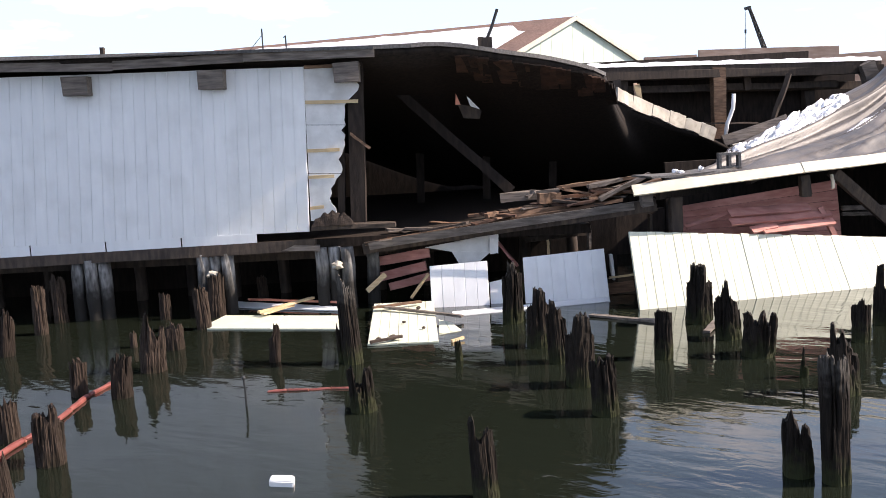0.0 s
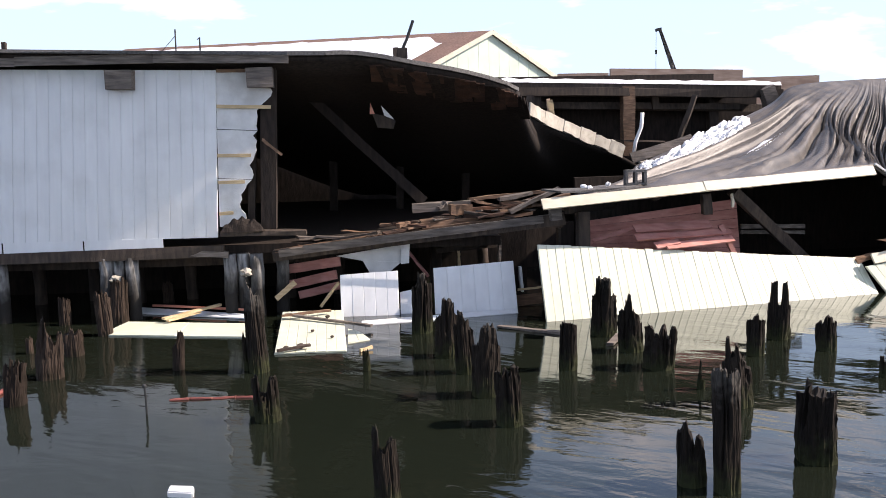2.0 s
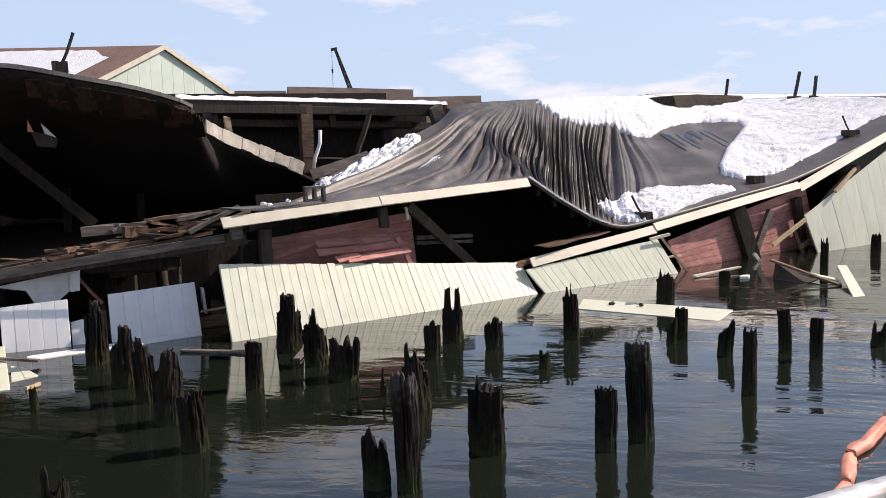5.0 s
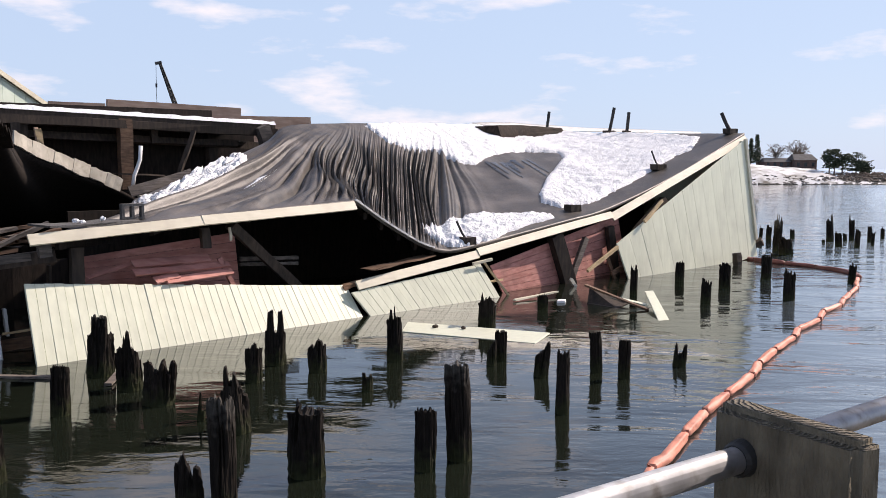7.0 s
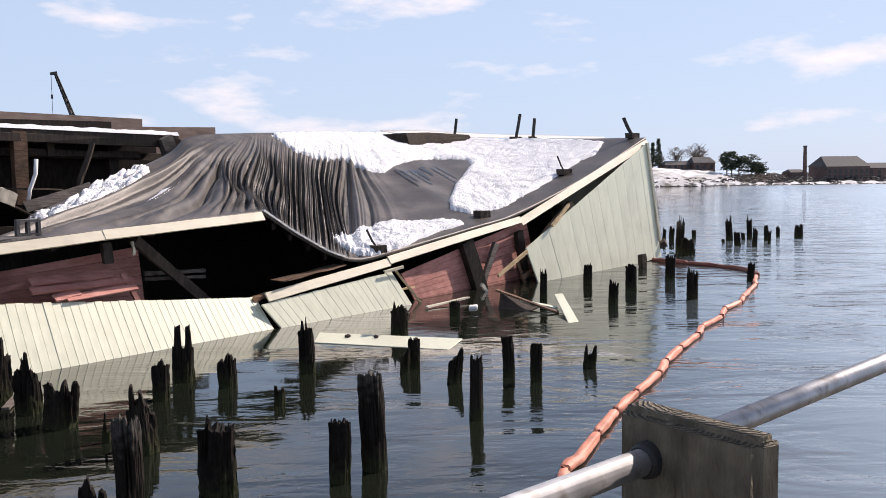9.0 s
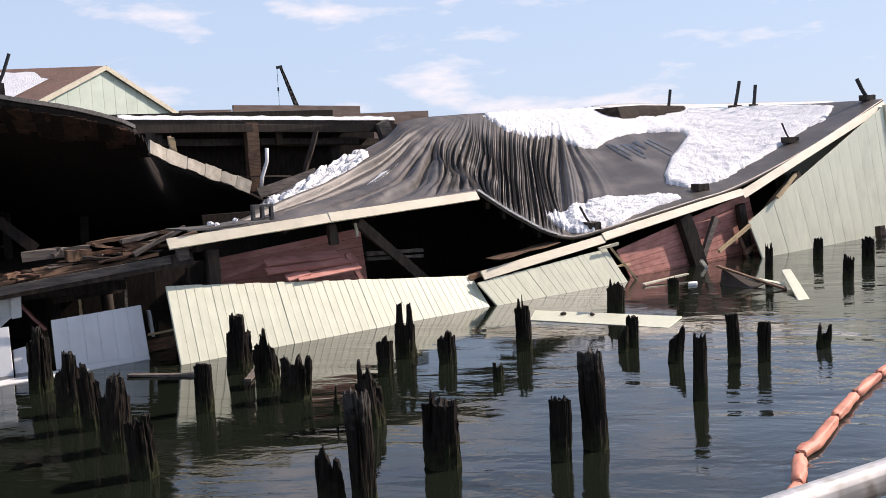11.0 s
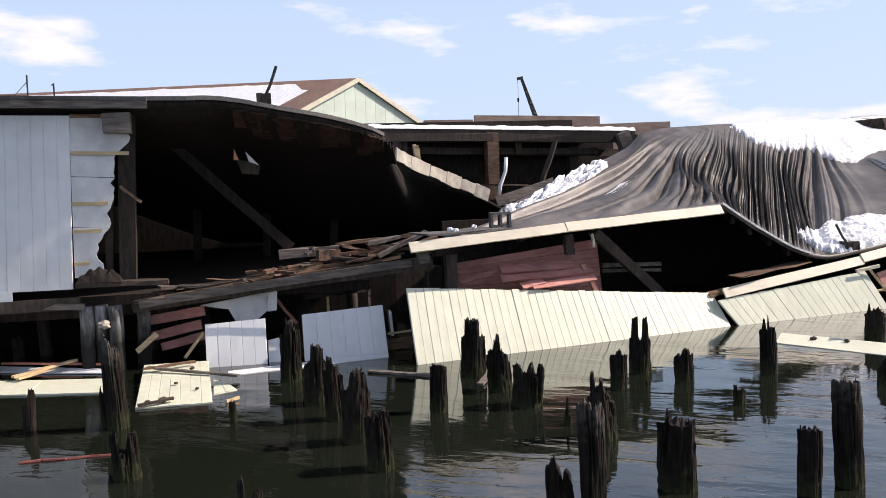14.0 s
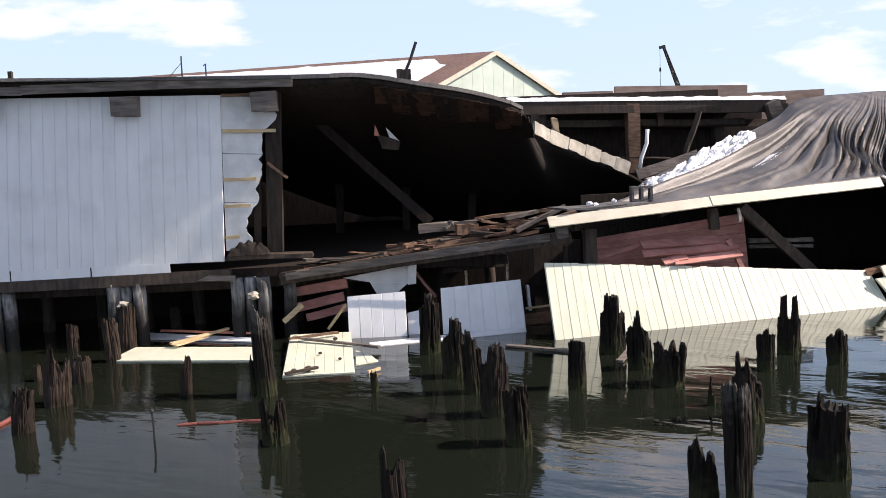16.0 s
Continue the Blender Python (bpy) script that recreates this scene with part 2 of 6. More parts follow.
def water_material():
    m = bpy.data.materials.new("harbour_water")
    m.use_nodes = True
    n, l = m.node_tree.nodes, m.node_tree.links
    b = n["Principled BSDF"]
    b.inputs["IOR"].default_value = 1.42
    b.inputs["Specular IOR Level"].default_value = 0.8
    tc = n.new("ShaderNodeTexCoord")
    heights = []
    for scale, stretch, turn in ((1.5, (1.4, 0.7, 1.0), -0.6), (5.0, (1.3, 0.8, 1.0), -0.45), (0.34, (1.5, 0.55, 1.0), -0.7)):
        mp = n.new("ShaderNodeMapping")
        mp.vector_type = "TEXTURE"
        mp.inputs["Scale"].default_value, mp.inputs["Rotation"].default_value = stretch, (0, 0, turn)
        l.new(tc.outputs["Object"], mp.inputs["Vector"])
        t = n.new("ShaderNodeTexNoise")
        t.inputs["Scale"].default_value, t.inputs["Detail"].default_value, t.inputs["Distortion"].default_value = scale, 3.0, 0.6
        l.new(mp.outputs["Vector"], t.inputs["Vector"])
        heights.append(t)
    # dark and calm in the lee of the shed; silty, rippled and painted sky-bright in the open
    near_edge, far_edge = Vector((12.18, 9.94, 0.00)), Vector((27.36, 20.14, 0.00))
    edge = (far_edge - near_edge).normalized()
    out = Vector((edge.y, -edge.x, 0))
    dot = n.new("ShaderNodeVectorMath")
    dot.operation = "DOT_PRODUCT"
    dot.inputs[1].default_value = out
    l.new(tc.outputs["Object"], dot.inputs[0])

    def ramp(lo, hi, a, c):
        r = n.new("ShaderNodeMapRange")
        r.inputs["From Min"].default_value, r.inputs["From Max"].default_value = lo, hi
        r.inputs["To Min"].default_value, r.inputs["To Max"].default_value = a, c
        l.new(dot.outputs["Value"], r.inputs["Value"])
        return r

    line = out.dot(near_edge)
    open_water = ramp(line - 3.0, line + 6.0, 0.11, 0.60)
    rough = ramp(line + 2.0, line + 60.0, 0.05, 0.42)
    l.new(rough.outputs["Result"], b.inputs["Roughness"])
    # silt tone, with some reflected sky blue painted in towards the open
    silt_sky = n.new("ShaderNodeMix")
    silt_sky.data_type = "RGBA"
    silt_sky.inputs["A"].default_value, silt_sky.inputs["B"].default_value = (0.0100, 0.0130, 0.0085, 1), (0.024, 0.031, 0.033, 1)
    l.new(ramp(line - 1.5, line + 2.5, 0.0, 1.0).outputs["Result"], silt_sky.inputs["Factor"])
    # pale blue base colour stands in for sky reflected off the open waves
    sky_sheen = n.new("ShaderNodeMix")
    sky_sheen.data_type = "RGBA"
    sky_sheen.inputs["B"].default_value = (0.45, 0.57, 0.67, 1)
    l.new(silt_sky.outputs["Result"], sky_sheen.inputs["A"])
    l.new(ramp(line + 0.5, line + 12.0, 0.0, 1.0).outputs["Result"], sky_sheen.inputs["Factor"])
    l.new(sky_sheen.outputs["Result"], b.inputs["Base Color"])
    # gusts: patches of ruffled and of smooth water
    gust = n.new("ShaderNodeTexNoise")
    gust.inputs["Scale"].default_value, gust.inputs["Detail"].default_value, gust.inputs["Distortion"].default_value = 0.22, 3.0, 1.2
    l.new(tc.outputs["Object"], gust.inputs["Vector"])
    patch = n.new("ShaderNodeMapRange")
    patch.inputs["From Min"].default_value, patch.inputs["From Max"].default_value = 0.38, 0.62
    patch.inputs["To Min"].default_value, patch.inputs["To Max"].default_value = 0.45, 1.5
    l.new(gust.outputs["Fac"], patch.inputs["Value"])
    gusty = n.new("ShaderNodeMath")
    gusty.operation = "MULTIPLY"
    l.new(patch.outputs["Result"], gusty.inputs[0])
    l.new(open_water.outputs["Result"], gusty.inputs[1])
    previous = None
    for t, distance in zip(heights, (0.055, 0.020, 0.34)):
        bp = n.new("ShaderNodeBump")
        bp.inputs["Distance"].default_value = distance
        l.new(gusty.outputs["Value"], bp.inputs["Strength"])
        l.new(t.outputs["Fac"], bp.inputs["Height"])
        if previous:
            l.new(previous.outputs["Normal"], bp.inputs["Normal"])
        previous = bp
    l.new(previous.outputs["Normal"], b.inputs["Normal"])
    return m


WATER = water_material()


def add_height_layer(m, z_from, z_to, colour, noise_scale, amount):
    """A growth or bleaching that begins at a height above the water, with a ragged edge."""
    n, l = m.node_tree.nodes, m.node_tree.links
    b = n["Principled BSDF"]
    source = b.inputs["Base Color"].links[0].from_socket
    tc, sep, nz = n.new("ShaderNodeTexCoord"), n.new("ShaderNodeSeparateXYZ"), n.new("ShaderNodeTexNoise")
    nz.inputs["Scale"].default_value = noise_scale
    l.new(tc.outputs["Object"], sep.inputs["Vector"])
    l.new(tc.outputs["Object"], nz.inputs["Vector"])
    add = n.new("ShaderNodeMath")
    add.operation = "MULTIPLY_ADD"
    add.inputs[1].default_value = 0.7
    l.new(nz.outputs["Fac"], add.inputs[0])
    l.new(sep.outputs["Z"], add.inputs[2])
    mr = n.new("ShaderNodeMapRange")
    mr.inputs["From Min"].default_value, mr.inputs["From Max"].default_value = z_from + 0.35, z_to + 0.35
    mr.inputs["To Min"].default_value, mr.inputs["To Max"].default_value = 0.0, amount
    l.new(add.outputs["Value"], mr.inputs["Value"])
    mx = n.new("ShaderNodeMix")
    mx.data_type = "RGBA"
    mx.inputs["B"].default_value = (*colour, 1)
    l.new(mr.outputs["Result"], mx.inputs["Factor"])
    l.new(source, mx.inputs["A"])
    l.new(mx.outputs["Result"], b.inputs["Base Color"])


add_height_layer(PILEWOOD, 0.35, 0.02, (0.035, 0.042, 0.016), 9.0, 0.75)
add_height_layer(PILEWOOD, 1.0, 1.45, (0.13, 0.12, 0.105), 12.0, 0.6)


# ---- builders ----
def mesh_object(name, bm, mat, parent=None, label="", smooth=False):
    me = bpy.data.meshes.new(name)
    bm.normal_update()
    bm.to_mesh(me)
    bm.free()
    if smooth:
        for p in me.polygons:
            p.use_smooth = True
    me.materials.append(mat)
    ob = new(name, me)
    if parent:
        ob.parent = parent
    if label:
        ob["label"] = label
    return ob


def part(name, bm, mat, parent, label="", smooth=False):
    return mesh_object(name, bm, mat, parent, label, smooth)


def thing(name, label, category, group="", kind="", at=(0, 0, 0)):
    e = new(name)
    e.location = at
    return tagged(e, label, category, group, kind)


def quad_slab(bm, tl, tr, br, bl, thick, back=None):
    """A slab with the given front corners; thick goes away from the front, along -normal."""
    tl, tr, br, bl = (Vector(p) for p in (tl, tr, br, bl))
    n = (tr - tl).cross(bl - tl)
    n = n.normalized() if back is None else Vector(back).normalized()
    vs = [bm.verts.new(p) for p in (tl, tr, br, bl)] + [bm.verts.new(p + n * thick) for p in (tl, tr, br, bl)]
    for f in ((3, 2, 1, 0), (4, 5, 6, 7), (0, 1, 5, 4), (1, 2, 6, 5), (2, 3, 7, 6), (3, 0, 4, 7)):
        bm.faces.new([vs[i] for i in f])
    return vs


def beam(bm, a, b, w, h, up=(0, 0, 1), sag=0.0, rough=0.0, seed=0):
    """A timber from a to b, w wide and h high, cut in four lengths, slightly uneven."""
    rnd = random.Random(seed)
    a, b, up = Vector(a), Vector(b), Vector(up)
    d = (b - a).normalized()
    side = d.cross(up).normalized()
    up = side.cross(d)
    rings = []
    for i in range(5):
        u = i / 4
        c = a.lerp(b, u) - Vector((0, 0, 4 * u * (1 - u) * sag))
        ring = []
        for sx, sy in ((-1, -1), (1, -1), (1, 1), (-1, 1)):
            j = Vector((rnd.uniform(-1, 1), rnd.uniform(-1, 1), rnd.uniform(-1, 1))) * rough
            ring.append(bm.verts.new(c + side * (sx * w / 2) + up * (sy * h / 2) + j))
        rings.append(ring)
    for p, q in zip(rings, rings[1:]):
        for k in range(4):
            bm.faces.new((p[k], p[(k + 1) % 4], q[(k + 1) % 4], q[k]))
    bm.faces.new(rings[0][::-1])
    bm.faces.new(rings[-1])


def timber(name, a, b, w, h, mat, parent=None, label="", category="", group="", sag=0.0, rough=0.008, seed=0, up=(0, 0, 1)):
    bm = bmesh.new()
    beam(bm, a, b, w, h, up, sag, rough, seed)
    ob = mesh_object(name, bm, mat, parent)
    return tagged(ob, label, category, group) if label or category else ob


def tube(bm, points, radius, sides=10, radii=None, cap=True):
    points = [Vector(p) for p in points]
    rings = []
    for i, p in enumerate(points):
        d = (points[min(i + 1, len(points) - 1)] - points[max(i - 1, 0)]).normalized()
        ref = Vector((0, 0, 1)) if abs(d.z) < 0.9 else Vector((1, 0, 0))
        s = d.cross(ref).normalized()
        u = s.cross(d)
        r = radii[i] if radii else radius
        rings.append([bm.verts.new(p + (s * math.cos(k * math.tau / sides) + u * math.sin(k * math.tau / sides)) * r) for k in range(sides)])
    for p, q in zip(rings, rings[1:]):
        for k in range(sides):
            bm.faces.new((p[k], p[(k + 1) % sides], q[(k + 1) % sides], q[k]))
    if cap:
        bm.faces.new(rings[0][::-1])
        bm.faces.new(rings[-1])
    return rings


def boards(parent, tl, tr, br, bl, count, mat, thick=0.05, gap=0.0, seed=0, jitter=0.004, rag=0.0, skip=(), label="", groove=0.010):
    """Upright boards that fill a four-cornered wall, each with its own edges."""
    rnd = random.Random(seed)
    tl, tr, br, bl = (Vector(p) for p in (tl, tr, br, bl))
    n = (tr - tl).cross(bl - tl).normalized()
    for i in range(count):
        if i in skip:
            continue
        u0, u1 = (i + gap / 2) / count, (i + 1 - gap / 2) / count
        j = n * rnd.uniform(-jitter, jitter)
        top, bot = rnd.uniform(-rag, rag), rnd.uniform(-rag, rag)
        v = Vector((0, 0, 1))
        bm = bmesh.new()
        a, b, c, d = tl.lerp(tr, u0) + j + v * top, tl.lerp(tr, u1) + j + v * top, bl.lerp(br, u1) + j + v * bot, bl.lerp(br, u0) + j + v * bot
        e = (b - a).normalized() * groove
        lo = n * groove * 1.4
        # chamfered long edges: the joint shows as a groove
        fr = [bm.verts.new(p) for p in (a + e, b - e, c - e, d + e)]
        ed = [bm.verts.new(p + lo) for p in (a, b, c, d)]
        bk = [bm.verts.new(p + n * thick) for p in (a, b, c, d)]
        bm.faces.new(fr[::-1])
        bm.faces.new(bk)
        for k in range(4):
            k2 = (k + 1) % 4
            bm.faces.new((fr[k], fr[k2], ed[k2], ed[k]))
            bm.faces.new((ed[k], ed[k2], bk[k2], bk[k]))
        part("board", bm, mat, parent, label)


def piling(x, y, height, radius, seed, depth=1.0, mat=None, head=None):
    """A rotted timber pile with cracked, furrowed sides; head lists how high it still stands from one side to the other."""
    rnd = random.Random(seed)
    if head is None:
        teeth = rnd.randint(2, 4)
        low = rnd.uniform(0.74, 0.93)
        head = [(-1.0, low)]
        for k in range(teeth):
            c = -0.85 + 1.7 * (k + rnd.uniform(0.25, 0.75)) / teeth
            w = rnd.uniform(0.2, 0.4)
            top = 1.0 if k == seed % teeth else rnd.uniform(low, 1.0)
            head += [(c - w, low + rnd.uniform(-0.08, 0.05)), (c - w + 0.06, top), (c + w - 0.08, top - rnd.uniform(0.01, 0.07)), (c + w, low + rnd.uniform(-0.08, 0.05))]
        head = sorted(head) + [(1.0, low * rnd.uniform(0.85, 1.0))]
    far = math.hypot(x, y)
    across, behind = Vector((y / far, -x / far, 0)), Vector((x / far, y / far, 0))

    def stand(s):
        for (s0, h0), (s1, h1) in zip(head, head[1:]):
            if s <= s1:
                return h0 + (h1 - h0) * min(max((s - s0) / max(s1 - s0, 1e-4), 0.0), 1.0)
        return head[-1][1]

    half = 30
    off = rnd.uniform(0, 50)
    lean = Vector((rnd.uniform(-0.07, 0.07), rnd.uniform(-0.07, 0.07), 0))
    flare = rnd.uniform(0.0, 0.1)
    cracks = [(rnd.uniform(0, math.tau), rnd.uniform(0.07, 0.16), rnd.uniform(0.12, 0.34), rnd.uniform(0.0, 0.5)) for _ in range(7)]
    # equal steps from side to side, so that teeth and notches stay crisp; front row, then back row
    steps = [-math.cos(math.pi * (k + 0.5) / half) * 0.55 + 0.45 * (-1 + 2 * (k + 0.5) / half) for k in range(half)]
    spots = [(q, -math.sqrt(max(1 - q * q, 0.0))) for q in steps] + [(q, math.sqrt(max(1 - q * q, 0.0))) for q in reversed(steps)]
    tops = []
    for k, (p, q) in enumerate(spots):
        t = stand(p) + rnd.uniform(-0.018, 0.018)
        if q > 0:
            t -= rnd.uniform(0.0, 0.07)
        tops.append(max(t, 0.2) * height)
    bm = bmesh.new()
    levels = (None, 0.0, 0.08, 0.18, 0.3, 0.42, 0.54, 0.66, 0.77, 0.87, 0.95, 1.0)
    rings = []
    for lv in levels:
        ring = []
        for k, (p, q) in enumerate(spots):
            z = -depth if lv is None else lv * tops[k]
            a = math.atan2(q, p)
            wide = noise.noise(Vector((p * 1.5 + off, q * 1.5, z * 0.9)))
            fine = noise.noise(Vector((p * 7 + off, q * 7, z * 1.3)))
            chip = noise.noise(Vector((p * 5 + off, q * 5, z * 9)))
            rot = max(0.0, z / max(height, 0.2)) ** 2
            r = radius * (1.0 + flare * (1 - rot) + (0.13 + 0.08 * rot) * wide + 0.11 * fine + (0.08 + 0.10 * rot) * chip)
            for at, wide_c, deep, start in cracks:
                d = abs((a - at + 0.25 * noise.noise(Vector((z * 1.5, at, off))) + math.pi) % math.tau - math.pi)
                if d < wide_c and z > start * height:
                    r -= radius * deep * (1 - d / wide_c)
            c = lean * max(z, 0) + (across * p + behind * q) * r
            ring.append(bm.verts.new((c.x, c.y, z)))
        rings.append(ring)
    n = len(spots)
    for lo, hi in zip(rings, rings[1:]):
        for k in range(n):
            bm.faces.new((lo[k], lo[(k + 1) % n], hi[(k + 1) % n], hi[k]))
    top = rings[-1]
    mids = [bm.verts.new((top[k].co + top[n - 1 - k].co) / 2 - Vector((0, 0, rnd.uniform(0.0, 0.05) * height))) for k in range(half)]
    for k in range(half - 1):
        bm.faces.new((top[k], top[k + 1], mids[k + 1], mids[k]))
        bm.faces.new((mids[k], mids[k + 1], top[n - 2 - k], top[n - 1 - k]))
    bm.faces.new((top[0], mids[0], top[n - 1]))
    bm.faces.new((top[half - 1], top[half], mids[half - 1]))
    bmesh.ops.recalc_face_normals(bm, faces=bm.faces[:])
    ob = mesh_object("piling", bm, mat or PILEWOOD, smooth=False)
    ob.location = (x, y, 0)
    tall = "tall" if height > 1.1 else "short" if height < 0.6 else "rotted"
    lows = min(h for q, h in head)
    look_of = "flat-topped" if lows > 0.9 else "ragged" if lows > 0.65 else "deeply split"
    return tagged(ob, f"{tall} {look_of} dark timber piling standing in harbour water", "piling", "old pilings in the water")


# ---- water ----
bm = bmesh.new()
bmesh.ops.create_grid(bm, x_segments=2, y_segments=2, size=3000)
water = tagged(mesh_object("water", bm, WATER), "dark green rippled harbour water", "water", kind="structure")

# ---- shed: standing white wall ----
wall_west = thing("wall_west", "white painted vertical board wall of the pier shed, still standing", "wall", kind="structure")
boards(wall_west, (-13.0, 21.50, 5.75), (-3.19, 21.22, 5.55), (-3.32, 21.22, 1.83), (-13.4, 21.5, 1.83), 38, WHITE, seed=1)
bm = bmesh.new()
low_l, low_r = Vector((-13.4, 21.49, 1.85)), Vector((-4.53, 21.24, 1.87))
for i in range(5):
    a, b = low_l.lerp(low_r, i / 5 + 0.002), low_l.lerp(low_r, (i + 1) / 5 - 0.002)
    bm = bmesh.new()
    quad_slab(bm, a + Vector((0, 0.008, -0.03)), b + Vector((0, 0.008, -0.03)), b + Vector((0, 0.008, -0.30)), a + Vector((0, 0.008, -0.30)), 0.03, (0, 1, 0))
    part("skirt_board", bm, WHITE, wall_west)

# roof edge of the standing part
roof_edge = thing("roof_edge", "weathered grey timber roof edge with gravel roofing", "roof edge", kind="structure")
for i, (a, b) in enumerate((((-13.5, 20.9, 6.02), (-7.36, 20.94, 5.76)), ((-7.35, 20.92, 5.78), (-4.45, 20.86, 5.79)), ((-4.44, 20.84, 5.80), (-1.55, 20.77, 5.74)))):
    timber("fascia_board", a, b, 0.06, 0.20, GREYWOOD, roof_edge, seed=i)
timber("gutter_strip", (-13.5, 20.95, 6.14), (-1.55, 20.82, 5.85), 0.25, 0.07, GRAVEL, roof_edge, rough=0.015, seed=5)
for i, c in enumerate(((-8.30, 21.07, 5.38), (-5.23, 20.98, 5.36), (-2.21, 20.89, 5.36))):
    ob = timber("beam_end", (c[0], c[1] - 0.04, c[2]), (c[0], c[1] + 1.2, c[2]), 0.56, 0.42, GREYWOOD, None, "weathered square timber beam end under the roof edge", "beam", "beam ends under the eave", seed=20 + i, rough=0.012)

# ---- roof sheets ----
def spline(points, u):
    """A point along a polyline of control points, smoothed, u from 0 to 1."""
    n = len(points) - 1
    s = min(max(u, 0.0), 1.0) * n
    i = min(int(s), n - 1)
    t = s - i
    p0, p1, p2, p3 = (Vector(points[max(0, min(n, i + k))]) for k in (-1, 0, 1, 2))
    return 0.5 * (2 * p1 + (p2 - p0) * t + (2 * p0 - 5 * p1 + 4 * p2 - p3) * t * t + (3 * p1 - p0 - 3 * p2 + p3) * t ** 3)


def sheet(name, front, back, nu, nv, thick, mat, lift, parent=None):
    bm = bmesh.new()
    rows = []
    ends = [(front(i / nu) if callable(front) else spline(front, i / nu), spline(back, i / nu)) for i in range(nu + 1)]
    for j in range(nv + 1):
        v = j / nv
        row = []
        for i in range(nu + 1):
            u = i / nu
            p = ends[i][0].lerp(ends[i][1], v)
            row.append(bm.verts.new(p + lift(u, v)))
        rows.append(row)
    for r0, r1 in zip(rows, rows[1:]):
        for i in range(nu):
            bm.faces.new((r0[i], r0[i + 1], r1[i + 1], r1[i]))
    under = bmesh.ops.extrude_face_region(bm, geom=bm.faces[:])
    for v in (g for g in under["geom"] if isinstance(g, bmesh.types.BMVert)):
        v.co.z -= thick
    bmesh.ops.recalc_face_normals(bm, faces=bm.faces[:])
    return mesh_object(name, bm, mat, parent, smooth=True)


EDGE_1 = [(-14.0, 20.9, 6.1), (-8.0, 20.9, 6.0), (-1.64, 20.87, 5.84), (-0.08, 21.12, 5.85), (1.18, 21.39, 5.65), (2.62, 22.24, 5.44), (3.95, 23.50, 5.10), (4.83, 26.98, 4.60), (6.89, 29.42, 3.85), (8.61, 30.36, 3.20), (9.93, 30.32, 2.38)]
BACK_1 = [(-14.0, 36, 5.9), (-8.0, 36, 5.0), (-1.0, 36, 2.2), (1.0, 36, 1.9), (3.0, 36, 1.5), (5.0, 36, 1.3), (7.0, 36, 1.2), (9.0, 36, 1.2), (11.0, 36, 1.0), (12.0, 36, 0.9), (13.0, 36, 0.8)]
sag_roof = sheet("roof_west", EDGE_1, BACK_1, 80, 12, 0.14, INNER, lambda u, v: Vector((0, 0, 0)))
tagged(sag_roof, "sagging dark timber roof deck over the open shed", "roof", kind="structure")

# ---- fallen east roof with black membrane ----
FRONT_2 = [(3.87, 19.87, 2.54), (7.48, 20.54, 2.83), (12.28, 21.44, 3.09), (13.29, 21.63, 2.49), (14.48, 21.85, 1.88), (15.73, 22.09, 1.54), (17.13, 22.35, 1.65), (21.49, 23.27, 2.17), (24.25, 23.89, 2.55), (29.00, 24.88, 3.75), (34.64, 26.04, 5.53)]
BACK_2 = [(8.36, 27.87, 2.98), (13.59, 30.72, 4.69), (15.09, 31.54, 5.45), (18.24, 33.26, 5.71), (19.53, 33.96, 5.78), (21.29, 34.92, 5.85), (23.40, 36.07, 5.93), (25.71, 37.33, 6.01), (29.83, 39.57, 6.24), (33.97, 41.83, 6.24), (36.73, 43.33, 6.20)]


def eave(u):
    """The fallen roof's front edge: straight where the deck has snapped, bent elsewhere."""
    s = u * (len(FRONT_2) - 1)
    i = int(s)
    if 1 <= i <= 3:
        return Vector(FRONT_2[i]).lerp(Vector(FRONT_2[i + 1]), s - i)
    return spline(FRONT_2, u)


